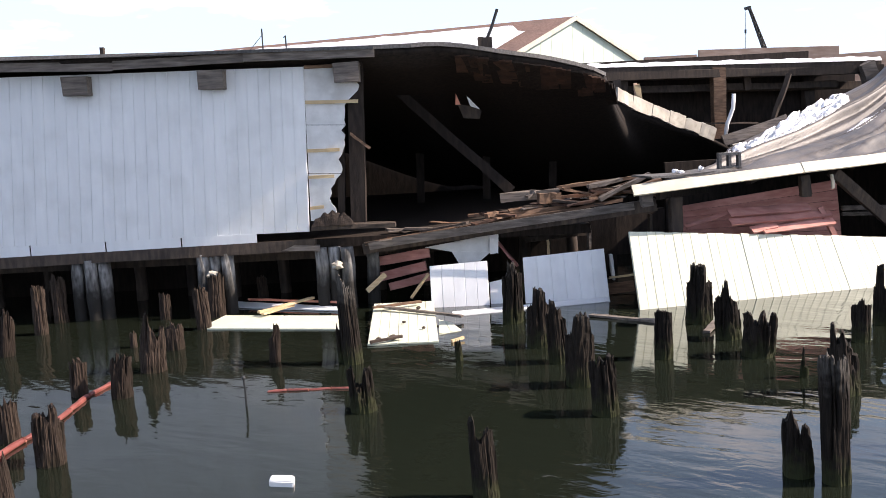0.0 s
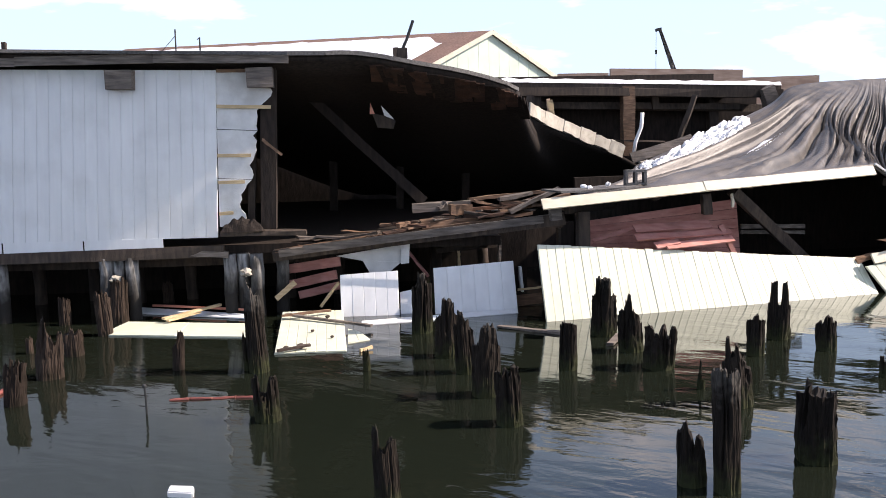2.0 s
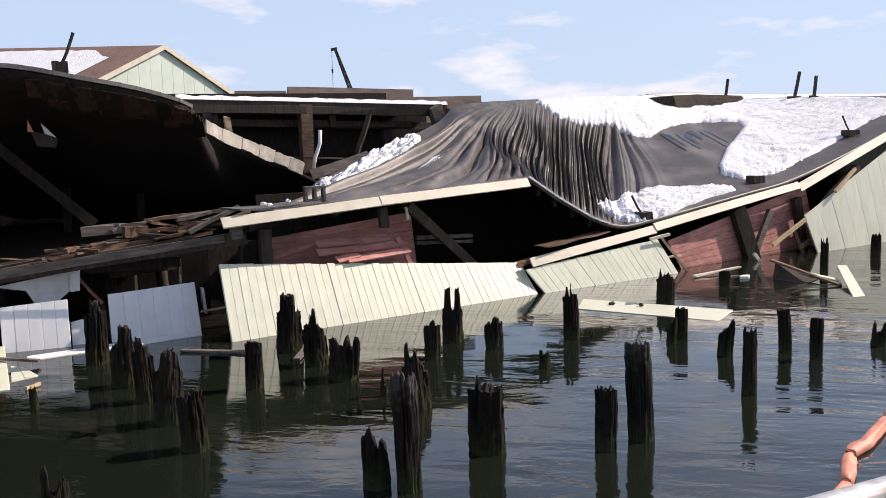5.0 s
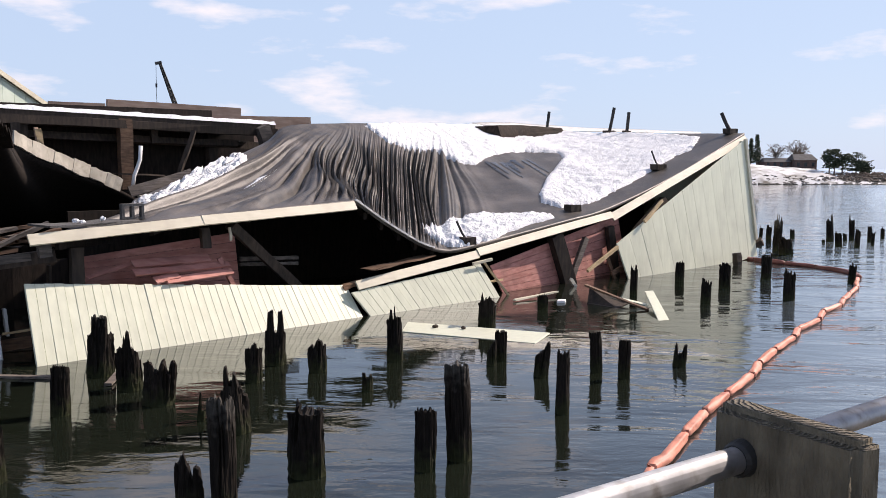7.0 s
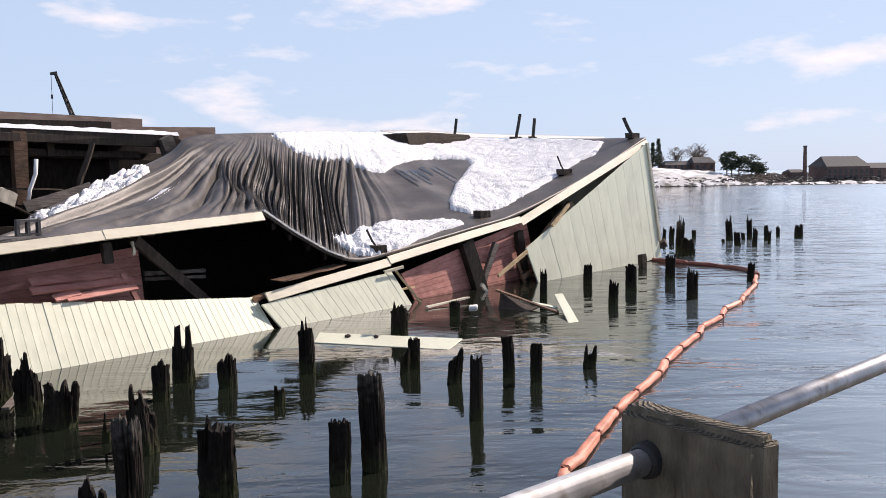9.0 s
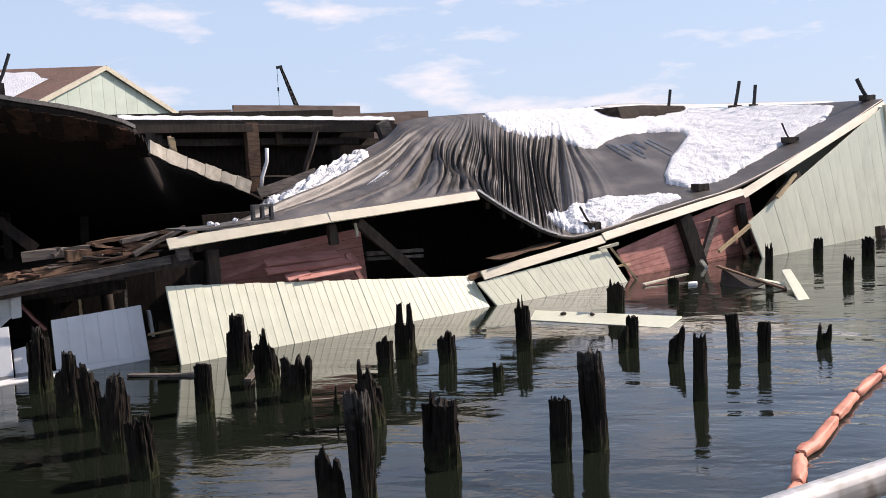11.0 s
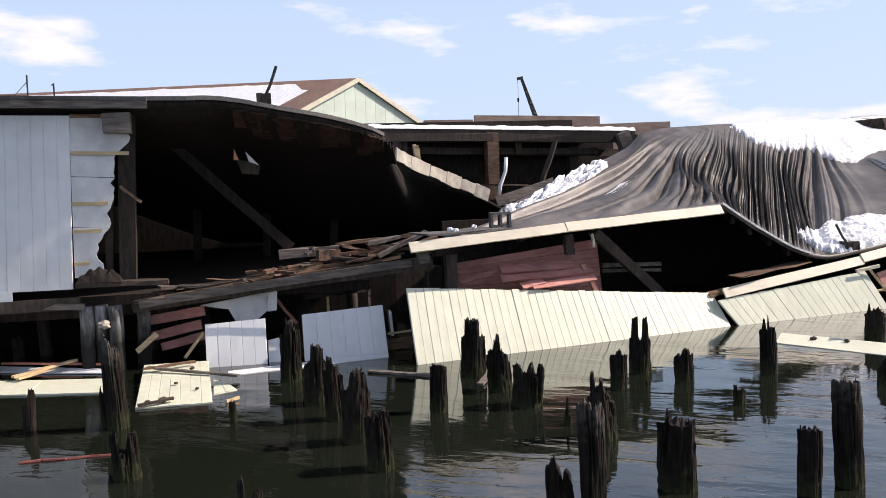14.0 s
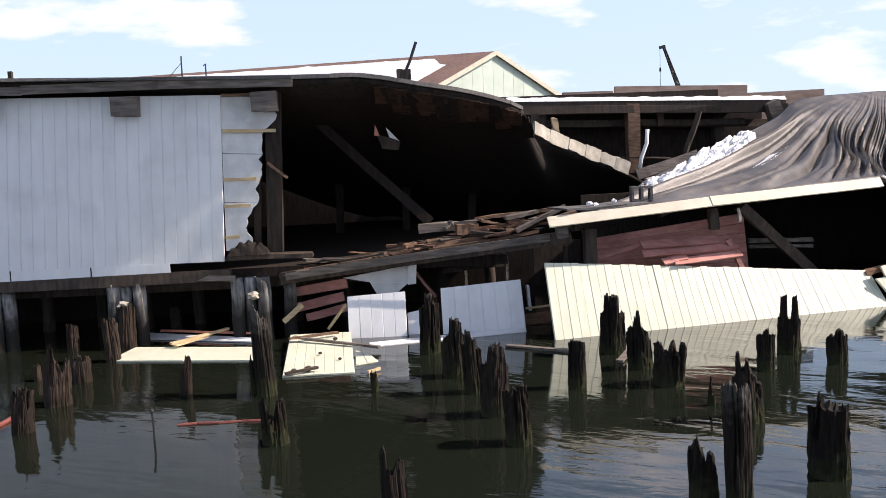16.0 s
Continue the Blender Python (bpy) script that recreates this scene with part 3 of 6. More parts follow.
def membrane_lift(u, v, depth=0.35):
    """Folds that fan out from the hump and die out on the flat part."""
    s = u * 10
    ease = min(1.0, max(0.0, u / 0.3))
    across = u + 0.22 * (1 - v) * ease * ease * (3 - 2 * ease)
    apex = min(max(across, 0.30), 0.70)
    away = math.hypot((apex - across) * 3.0, 1.03 - v)
    turn = math.atan2((apex - across) * 3.0, 1.03 - v)
    phi = turn - (apex - 0.30) * 10 + 0.10 * noise.noise(Vector((s * 1.2, v * 2.2, 3)))
    calm = 1 - 0.55 * min(1.0, max(0.0, turn / 0.7))
    w = abs(math.sin(phi * 17)) ** 0.55 + 0.45 * (0.4 + 0.6 * calm) * abs(math.sin(phi * 41 + 1.3)) + 0.25 * calm * noise.noise(Vector((phi * 60, away * 3, 1))) - 0.9
    ridge = 0.5 * max(0.0, math.sin(phi * 27 + 0.8)) ** 7 + 0.3 * calm * max(0.0, math.sin(phi * 63 + 2.1 * noise.noise(Vector((phi * 9, 0, 4))))) ** 5
    w += ridge
    # towards the valley the sheet lies flatter, with a few long sharp creases
    valley = min(1.0, max(0.0, (turn - 0.08) / 0.45))
    w = w * (1 - 0.62 * valley) + valley * (0.55 * max(0.0, math.sin(phi * 15 + 1.5 * noise.noise(Vector((phi * 4, 2, 0))))) ** 16 + 0.35 * max(0.0, math.sin(phi * 34 + 3 * noise.noise(Vector((phi * 5, 0, 8))))) ** 12)
    fan = min(1.0, max(0.0, (turn + 0.45) / 0.35)) * min(1.0, away * 2.2)
    w2 = noise.noise(Vector((s * 3.0, v * 2.0, 7.0)))
    env = min(1.0, v / 0.12) * min(1.0, (1 - v) / 0.28) if 0 < v < 1 else 0
    sag = -0.45 * math.sin(math.pi * v) * (1 - 0.6 * min(1.0, max(0.0, (s - 5.0) / 2.5)))
    return Vector((0, 0, sag + env * (depth * fan * w + 0.08 * w2)))


east_roof = sheet("roof_east", eave, BACK_2, 520, 170, 0.10, MEMBRANE, membrane_lift)
tagged(east_roof, "collapsed roof covered in wrinkled black membrane", "roof", kind="structure")

# fascia of the fallen roof
fascia = thing("roof_fascia", "cream painted fascia along the fallen roof edge", "fascia", kind="structure")
for i, (a, b, h) in enumerate((((3.82, 19.75, 2.48), (7.70, 20.48, 2.72), 0.24), ((7.70, 20.47, 2.73), (12.22, 21.33, 2.95), 0.24),
        ((12.23, 21.28, 0.81), (16.99, 22.22, 1.34), 0.26), ((16.99, 22.22, 1.40), (24.24, 23.78, 2.29), 0.26), ((24.25, 23.79, 2.19), (34.59, 25.93, 5.30), 0.30))):
    timber("fascia_board", a, b, 0.05, h, FASCIA, fascia, seed=40 + i, rough=0.006, up=(0, 0.5, 0.87))

snapped = thing("snapped_edge_strip", "thin pale metal strip along the snapped roof edge", "edge strip", kind="structure")
for i in range(9):
    u0, u1 = 0.2 + i * 0.0288, 0.2 + (i + 1) * 0.0288 - 0.0006
    timber("edge_flashing", eave(u0) + Vector((0, -0.03, 0.015)), eave(u1) + Vector((0, -0.03, 0.015)), 0.05, 0.05, SHEATH, snapped, seed=160 + i, rough=0.004)

# ---- fallen wall panels ----
panel_long = thing("fallen_wall_panel", "long cream board wall panel leaning into the water", "wall panel", "fallen wall panels")
boards(panel_long, (3.77, 20.04, 1.575), (12.06, 21.59, 0.80), (12.42, 20.65, -0.55), (3.81, 19.04, -0.42), 42, CREAM, seed=3, rag=0.012, groove=0.008)
panel_mid = thing("fallen_wall_panel", "cream board wall panel slumped under the fascia", "wall panel", "fallen wall panels")
boards(panel_mid, (12.02, 21.19, 0.66), (17.10, 22.24, 1.04), (17.98, 21.80, -0.60), (12.92, 20.85, -0.60), 20, CREAM, seed=4, rag=0.01, groove=0.008)
panel_end = thing("wall_panel", "pale board wall of the far end, tipped into the water", "wall panel", "fallen wall panels")
boards(panel_end, (23.96, 23.22, 1.28), (33.95, 25.50, 5.21), (34.86, 25.33, 0.12), (24.71, 23.06, -0.60), 13, CREAM, seed=5, groove=0.008)

# ---- pilings ----
PILES_WEST = [
    (-9.03, 18.07, 0.96, 0.14),
    (-9.17, 20.03, 1.17, 0.14),
    (-9.29, 21.38, 1.17, 0.16),
    (-9.95, 22.21, 0.76, 0.10),
    (-6.30, 14.82, 0.64, 0.13),
    (-5.53, 14.61, 0.78, 0.16),
    (-6.73, 21.04, 0.66, 0.12),
    (-6.54, 18.22, 0.34, 0.07),
    (-5.51, 16.23, 1.10, 0.22),
    (-5.61, 17.92, 0.53, 0.17),
    (-5.50, 19.71, 1.01, 0.15),
    (-5.56, 21.06, 1.07, 0.19),
    (-4.86, 22.99, 0.64, 0.13),
    (-3.39, 16.43, 0.69, 0.10),
]
PILES_NEAR = [
    (-1.93, 16.04, 1.63, 0.175),
    (-1.50, 13.19, 0.68, 0.19),
    (-2.12, 16.16, 0.71, 0.08),
    (-5.40, 11.59, 0.78, 0.19),
    (-6.39, 12.57, 0.65, 0.14),
    (-5.31, 10.15, 0.72, 0.10),
    (0.13, 9.69, 0.93, 0.13),
    (1.09, 18.73, 1.26, 0.19),
    (1.41, 16.57, 1.09, 0.20),
    (1.62, 15.37, 1.10, 0.18),
    (1.77, 13.95, 1.13, 0.21),
    (1.90, 12.45, 0.83, 0.18),
    (3.36, 15.27, 0.82, 0.14),
    (4.66, 17.82, 1.15, 0.25),
    (4.80, 16.41, 1.08, 0.22),
    (4.91, 15.13, 0.75, 0.25),
    (-0.06, 15.80, 0.40, 0.06),
    (5.11, 13.71, 0.48, 0.06),
]
PILES_MID = [
    (3.59, 9.95, 0.76, 0.15),
    (3.90, 9.70, 1.41, 0.14),
    (5.34, 12.82, 1.02, 0.19),
    (6.86, 15.70, 0.75, 0.15),
    (7.85, 16.91, 1.14, 0.20),
    (8.26, 15.85, 0.63, 0.17),
    (10.05, 15.87, 1.19, 0.16),
    (14.20, 18.12, 0.85, 0.21),
    (8.28, 13.96, 0.33, 0.10),
    (11.87, 14.66, 0.70, 0.12),
    (11.45, 14.41, 0.52, 0.10),
    (11.62, 13.09, 0.68, 0.14),
    (7.36, 9.88, 1.36, 0.16),
    (6.72, 9.78, 0.81, 0.14),
    (5.35, 10.47, 0.97, 0.24),
    (17.23, 19.48, 0.44, 0.14),
]
PILES_EAST = [
    (12.79, 12.79, 0.81, 0.12),
    (12.86, 12.11, 0.75, 0.11),
    (14.55, 12.22, 0.48, 0.13),
    (21.44, 20.00, 1.05, 0.11),
    (25.42, 21.59, 0.81, 0.14),
    (22.13, 17.76, 0.74, 0.14),
    (25.16, 19.45, 0.90, 0.17),
    (28.56, 20.31, 1.02, 0.17),
    (24.62, 16.64, 1.04, 0.16),
    (29.91, 17.83, 0.77, 0.12),
    (10.14, 10.86, 1.08, 0.11),
]
PILES_FAR = [
    (44.17, 31.97, 0.84, 0.10),
    (45.27, 32.23, 0.79, 0.15),
    (38.96, 27.22, 1.89, 0.20),
    (37.48, 25.69, 0.86, 0.28),
    (47.16, 31.98, 0.50, 0.12),
    (44.88, 28.54, 0.22, 0.08),
    (46.24, 29.02, 1.46, 0.18),
    (43.54, 26.81, 0.83, 0.16),
    (47.28, 28.78, 0.45, 0.10),
    (47.96, 28.80, 1.42, 0.14),
    (43.64, 25.89, 1.09, 0.12),
    (47.63, 27.55, 0.95, 0.12),
    (45.61, 26.21, 0.79, 0.08),
    (50.58, 28.52, 0.77, 0.11),
    (50.37, 27.11, 0.85, 0.21),
]
# how the heads of the better seen piles have broken, from one side to the other
HEADS = {
    (-1.93, 16.04): ((-1, .6), (-.7, .9), (-.5, 1), (-.1, .9), (.1, .85), (.7, .83), (1, .6)),
    (-1.50, 13.19): ((-1, .95), (-.6, 1), (-.4, .6), (0, .55), (.3, .9), (.9, .97), (1, .9)),
    (0.13, 9.69): ((-1, .95), (-.55, 1), (-.5, .75), (0, .7), (.3, .82), (.9, .85), (1, .8)),
    (-5.51, 16.23): ((-1, .55), (-.8, .9), (-.6, 1), (-.3, .7), (0, .65), (.3, .5), (.5, .7), (.8, .72), (1, .5)),
    (-3.39, 16.43): ((-1, .6), (-.4, .7), (-.2, 1), (.6, .98), (1, .8)),
    (1.09, 18.73): ((-1, .75), (-.5, .8), (-.4, 1), (.3, .98), (.35, .85), (1, .8)),
    (1.41, 16.57): ((-1, .68), (-.55, .72), (-.5, 1), (.55, .95), (.6, .72), (1, .7)),
    (1.62, 15.37): ((-1, .72), (-.5, .78), (-.35, 1), (.1, .97), (.15, .8), (.5, .84), (.6, .7), (1, .68)),
    (1.77, 13.95): ((-1, .7), (-.5, .72), (-.45, .95), (.2, 1), (.75, .95), (.8, .72), (1, .7)),
    (1.90, 12.45): ((-1, .9), (-.6, .93), (-.5, .8), (-.1, .97), (.1, .85), (.5, 1), (.9, .98), (1, .75)),
    (3.36, 15.27): ((-1, .95), (-.6, 1), (.6, .98), (1, .93)),
    (4.66, 17.82): ((-1, .69), (-.66, .71), (-.62, 1), (.46, .98), (.5, .72), (1, .69)),
    (4.80, 16.41): ((-1, .62), (-.7, .7), (-.4, .74), (-.35, .95), (-.2, .85), (0, 1), (.15, .98), (.2, .72), (.8, .6), (.85, .45), (1, .5)),
    (4.91, 15.13): ((-1, .95), (-.8, 1), (-.5, .9), (-.4, .75), (-.1, .7), (0, .95), (.25, .97), (.4, .7), (.6, .72), (.7, .95), (.95, .98), (1, .6)),
    (5.34, 12.82): ((-1, .6), (-.75, .68), (-.6, .98), (-.35, 1), (-.3, .72), (-.05, .75), (0, .92), (.2, .9), (.3, .72), (.7, .65), (1, .5)),
    (5.11, 13.71): ((-1, .3), (-.6, 1), (-.2, .9), (0, .35), (1, .3)),
    (6.86, 15.70): ((-1, .85), (-.3, .87), (0, 1), (.3, .97), (.4, .85), (1, .86)),
    (7.85, 16.91): ((-1, .58), (-.75, .65), (-.7, .97), (-.2, 1), (-.15, .6), (.2, .6), (.25, .96), (.7, .98), (.75, .62), (1, .55)),
    (8.26, 15.85): ((-1, .7), (-.5, .85), (-.4, .7), (.1, 1), (.6, .95), (.7, .8), (1, .85)),
    (10.05, 15.87): ((-1, .7), (-.6, .75), (-.5, .9), (-.25, .92), (-.2, .72), (0, .75), (.05, 1), (.15, .95), (.2, .75), (.5, .8), (.9, .75), (1, .65)),
    (3.59, 9.95): ((-1, .75), (-.6, .85), (-.3, 1), (-.15, .85), (.1, .7), (.3, .6), (.5, .78), (.8, .72), (1, .5)),
    (3.90, 9.70): ((-1, .96), (-.5, 1), (.1, .97), (.15, .9), (.25, .97), (.9, .98), (1, .94)),
    (5.35, 10.47): ((-1, .85), (-.75, .88), (-.65, 1), (-.5, .97), (-.4, .88), (.2, .87), (.5, .84), (.6, .9), (.9, .88), (1, .8)),
    (6.72, 9.78): ((-1, .96), (-.8, 1), (.9, .98), (1, .95)),
    (7.36, 9.88): ((-1, .95), (-.8, .99), (-.6, .94), (0, 1), (.4, .96), (.9, .98), (1, .94)),
    (14.20, 18.12): ((-1, .68), (-.75, .74), (-.7, 1), (-.55, .95), (-.5, .75), (-.2, .85), (0, .8), (.2, .92), (.4, .8), (.8, .72), (1, .6)),
    (11.62, 13.09): ((-1, .6), (-.3, .7), (.2, .8), (.6, 1), (.9, .95), (1, .7)),
    (11.45, 14.41): ((-1, .5), (0, .85), (.6, 1), (1, .9)),
    (14.55, 12.22): ((-1, .5), (-.7, 1), (-.5, .9), (-.3, .5), (.2, .6), (.6, .9), (.9, .95), (1, .5)),
    (12.79, 12.79): ((-1, .97), (-.7, .94), (-.2, .96), (.6, 1), (1, .95)),
    (12.86, 12.11): ((-1, .95), (-.7, 1), (.9, .98), (1, .95)),
    (10.14, 10.86): ((-1, .9), (-.7, 1), (-.5, .92), (-.1, .9), (.2, .98), (.4, .93), (.9, .97), (1, .9)),
}
for i, (x, y, h, r) in enumerate(PILES_WEST + PILES_NEAR + PILES_MID + PILES_EAST + PILES_FAR):
    piling(x, y, h, r, 100 + i, mat=PILEBROWN if i < len(PILES_WEST) + 6 and i not in (14, 15, 16) else PILEWOOD, head=HEADS.get((x, y)))


# ---- standing corner: stripped sheathing, furring and post ----
corner_wall = thing("wall_corner", "torn white sheathing with exposed pine furring strips", "wall", kind="structure")
top_l, top_r = Vector((-3.20, 21.28, 5.56)), Vector((-1.96, 21.24, 5.51))
low_l, low_r = Vector((-3.27, 21.28, 2.06)), Vector((-2.48, 21.26, 2.02))
rag_rnd = random.Random(8)
rows = []
for i in range(33):
    u = i / 32
    a, b = top_l.lerp(low_l, u), top_r.lerp(low_r, u)
    cut = (0.0 if u < 0.2 else 0.22) + 0.07 * rag_rnd.uniform(-1, 1) + (0.16 if 0.74 < u < 0.88 else 0.0)
    rows.append((a, b - Vector((cut, 0, 0))))
for name, i0, i1 in (("sheathing_panel", 0, 12), ("sheathing_panel", 12, 22), ("sheathing_panel", 22, 32)):
    bm = bmesh.new()
    fr = [[bm.verts.new(p + Vector((0, -0.002 * i0, 0))) for p in rows[i]] for i in range(i0, i1 + 1)]
    fr[-1][0].co.z += 0.012
    fr[-1][1].co.z += 0.012
    for p, q in zip(fr, fr[1:]):
        bm.faces.new((p[0], p[1], q[1], q[0]))
    ext = bmesh.ops.extrude_face_region(bm, geom=bm.faces[:])
    for v in (g for g in ext["geom"] if isinstance(g, bmesh.types.BMVert)):
        v.co.y += 0.03
    bmesh.ops.recalc_face_normals(bm, faces=bm.faces[:])
    part(name, bm, SHEATH, corner_wall)
for i, (a, b) in enumerate((((-3.21, 21.24, 4.76), (-2.01, 21.20, 4.72)), ((-3.25, 21.24, 3.67), (-2.50, 21.22, 3.66)), ((-3.26, 21.24, 3.07), (-2.66, 21.22, 3.07)), ((-3.27, 21.24, 2.36), (-2.95, 21.23, 2.38)), ((-3.18, 21.24, 5.54), (-2.49, 21.22, 5.53)))):
    timber("furring_strip", a, b, 0.03, 0.075, PINE if i < 4 else BROWNWOOD, corner_wall, seed=60 + i, rough=0.004)
timber("corner_post", (-2.19, 21.49, 1.98), (-2.05, 21.48, 5.59), 0.34, 0.34, INNER, corner_wall, seed=66, up=(0, 1, 0))
timber("corner_stud", (-2.58, 21.45, 2.00), (-2.39, 21.44, 5.44), 0.16, 0.2, INNER, corner_wall, seed=67, up=(0, 1, 0))
timber("loose_lath", (-2.23, 21.14, 4.01), (-1.80, 21.08, 3.65), 0.03, 0.06, BROWNWOOD, None, "splintered brown lath hanging from the torn corner", "lath", seed=68)

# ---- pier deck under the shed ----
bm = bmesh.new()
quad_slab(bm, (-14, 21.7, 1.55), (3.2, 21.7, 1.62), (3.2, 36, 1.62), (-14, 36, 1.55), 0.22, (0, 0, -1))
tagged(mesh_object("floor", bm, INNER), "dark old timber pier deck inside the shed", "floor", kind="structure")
# backing added under the deck, coloured near-black for the shade there
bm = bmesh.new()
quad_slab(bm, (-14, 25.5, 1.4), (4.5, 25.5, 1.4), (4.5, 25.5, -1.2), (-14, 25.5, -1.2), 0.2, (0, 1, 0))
tagged(mesh_object("bulkhead", bm, INNER), "dark timber bulkhead added as backing for the shade under the pier", "bulkhead", kind="structure")
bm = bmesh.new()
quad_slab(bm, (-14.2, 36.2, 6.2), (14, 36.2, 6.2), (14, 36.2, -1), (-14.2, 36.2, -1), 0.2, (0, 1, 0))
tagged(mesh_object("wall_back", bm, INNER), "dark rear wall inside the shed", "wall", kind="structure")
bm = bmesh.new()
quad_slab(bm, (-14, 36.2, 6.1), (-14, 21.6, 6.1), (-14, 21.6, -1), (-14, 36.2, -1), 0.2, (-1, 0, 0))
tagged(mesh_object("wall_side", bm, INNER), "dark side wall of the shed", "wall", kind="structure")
sill = thing("sill", "dark wet timber sills under the white wall", "sill", kind="structure")
timber("sill_beam", (-13.8, 21.55, 1.42), (-3.20, 21.32, 1.52), 0.25, 0.24, DARKWOOD, sill, seed=70, rough=0.012)
timber("sill_beam", (-4.57, 21.31, 1.55), (-3.11, 21.22, 1.43), 0.1, 0.14, GREYWOOD, sill, seed=71, rough=0.012)
timber("floor_beam", (-3.26, 21.22, 1.91), (-1.34, 21.26, 1.90), 0.3, 0.10, DARKWOOD, sill, seed=72, rough=0.02)
timber("floor_beam", (-13.8, 22.6, 1.2), (0.5, 22.6, 1.2), 0.3, 0.3, DARKWOOD, sill, seed=73, rough=0.02)

PALEPILE = material("bleached_timber_pile", (0.022, 0.020, 0.018), (0.38, 0.37, 0.35), 0.9, scale=3.4, stretch=(3, 3, 0.8), bump=0.6, fine=14, dirt=(0.03, 0.028, 0.025), dirt_amount=0.9, dirt_scale=2.0, vary=0.2)

add_height_layer(PALEPILE, 1.05, 0.55, (0.018, 0.016, 0.013), 4.0, 0.97)


def support_pile(x, y, top, radius, seed, mat):
    rnd = random.Random(seed)
    bm = bmesh.new()
    pts = [(x + rnd.uniform(-0.02, 0.02), y, z) for z in (-1.0, 0.0, top * 0.35, top * 0.7, top)]
    tube(bm, pts, radius, 12, [radius * rnd.uniform(0.93, 1.06) for _ in pts])
    ob = mesh_object("support_post", bm, mat, smooth=True)
    return tagged(ob, "round timber support post under the pier, bleached above and dark below" if mat is PALEPILE else "dark wet timber support post under the pier", "support post", "posts under the pier")


for i, (x, y) in enumerate(((-8.86, 21.54), (-8.50, 21.43), (-8.21, 21.52), (-5.89, 21.40), (-5.60, 21.49), (-5.28, 21.38), (-3.10, 21.37), (-2.81, 21.46), (-2.49, 21.30), (-1.95, 21.68))):
    support_pile(x, y, 1.42, 0.15, 300 + i, PALEPILE)
for i in range(14):
    support_pile(-13.2 + i * 1.25, 23.6 + 0.3 * (i % 3), 1.35, 0.15, 330 + i, DARKWOOD)

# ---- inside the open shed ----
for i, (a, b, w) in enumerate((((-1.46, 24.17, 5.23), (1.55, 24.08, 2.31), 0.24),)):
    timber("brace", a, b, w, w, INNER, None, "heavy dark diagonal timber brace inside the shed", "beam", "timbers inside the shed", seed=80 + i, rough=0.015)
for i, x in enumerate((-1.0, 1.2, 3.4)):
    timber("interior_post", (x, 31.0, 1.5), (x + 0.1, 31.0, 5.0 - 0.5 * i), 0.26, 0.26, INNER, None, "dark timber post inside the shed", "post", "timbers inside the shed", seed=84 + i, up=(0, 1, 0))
decking = thing("roof_decking", "brown torn roof boards under the sagging edge", "roof boards", kind="structure")
rd = random.Random(77)
for i in range(30):
    u = 0.335 + i * 0.0095
    reach = 0.05 + 0.05 * abs(math.sin(i * 0.37)) + rd.uniform(0.0, 0.035)
    drop = rd.uniform(0.0, 0.03)
    a = spline(EDGE_1, u).lerp(spline(BACK_1, u), 0.005) - Vector((0, 0, 0.165))
    b = spline(EDGE_1, u + rd.uniform(-0.01, 0.01)).lerp(spline(BACK_1, u), reach) - Vector((0, 0, 0.18 + drop))
    timber("roof_board", a, b, rd.uniform(0.24, 0.34), 0.03, rd.choice((RUSTWOOD, RUSTWOOD, INNER)), decking, seed=90 + i, rough=0.015)
edge_strip = thing("roof_edge_strip", "grey metal edge strip along the sagging roof", "edge strip", kind="structure")
for i in range(12):
    u0, u1 = 0.2 + i * 0.0333, 0.2 + (i + 1) * 0.0333
    timber("edge_flashing", spline(EDGE_1, u0) + Vector((0, -0.04, 0.02)), spline(EDGE_1, u1) + Vector((0, -0.04, 0.02)), 0.08, 0.09, GRAVEL, edge_strip, seed=110 + i, rough=0.004)
frag = thing("broken_fascia", "broken cream fascia along the torn inner roof edge", "fascia")
for i in range(6):
    u0, u1 = 0.705 + i * 0.033, 0.705 + (i + 1) * 0.033 - 0.001
    timber("fascia_piece", spline(EDGE_1, u0) + Vector((0, -0.1, 0.16)), spline(EDGE_1, u1) + Vector((0, -0.1, 0.16)), 0.06, 0.36 + 0.05 * (i % 2), WORN, frag, seed=130 + i, rough=0.02)
scrap = thing("torn_flap", "torn orange and white scrap hanging under the roof", "scrap")
for i, (pts, mat) in enumerate(((((0.23, 23.62, 4.87), (0.34, 23.61, 4.58), (0.21, 23.62, 4.58)), ORANGE), (((0.50, 23.61, 4.79), (0.83, 23.60, 4.43), (0.58, 23.60, 4.53)), FOAM), (((0.27, 23.66, 4.60), (0.62, 23.65, 4.52), (0.86, 23.65, 4.40), (0.80, 23.65, 4.20), (0.40, 23.66, 4.24)), DARKWOOD))):
    bm = bmesh.new()
    vs = [bm.verts.new(p) for p in pts]
    f = bm.faces.new(vs)
    ext = bmesh.ops.extrude_face_region(bm, geom=[f])
    for v in (g for g in ext["geom"] if isinstance(g, bmesh.types.BMVert)):
        v.co.y += 0.03
    bmesh.ops.recalc_face_normals(bm, faces=bm.faces[:])
    part("flap", bm, mat, scrap)

# ---- broken deck edge and lumber heap ----
deck_edge = thing("broken_deck_edge", "grey weathered edge beam of the broken deck, sloping", "beam")
timber("edge_beam", (-1.96, 21.28, 1.41), (1.31, 21.08, 1.78), 0.25, 0.16, GREYWOOD, deck_edge, seed=140, rough=0.012)
timber("edge_beam", (-1.41, 21.01, 1.52), (4.02, 20.65, 2.08), 0.06, 0.18, GREYWOOD, deck_edge, seed=141, rough=0.008)
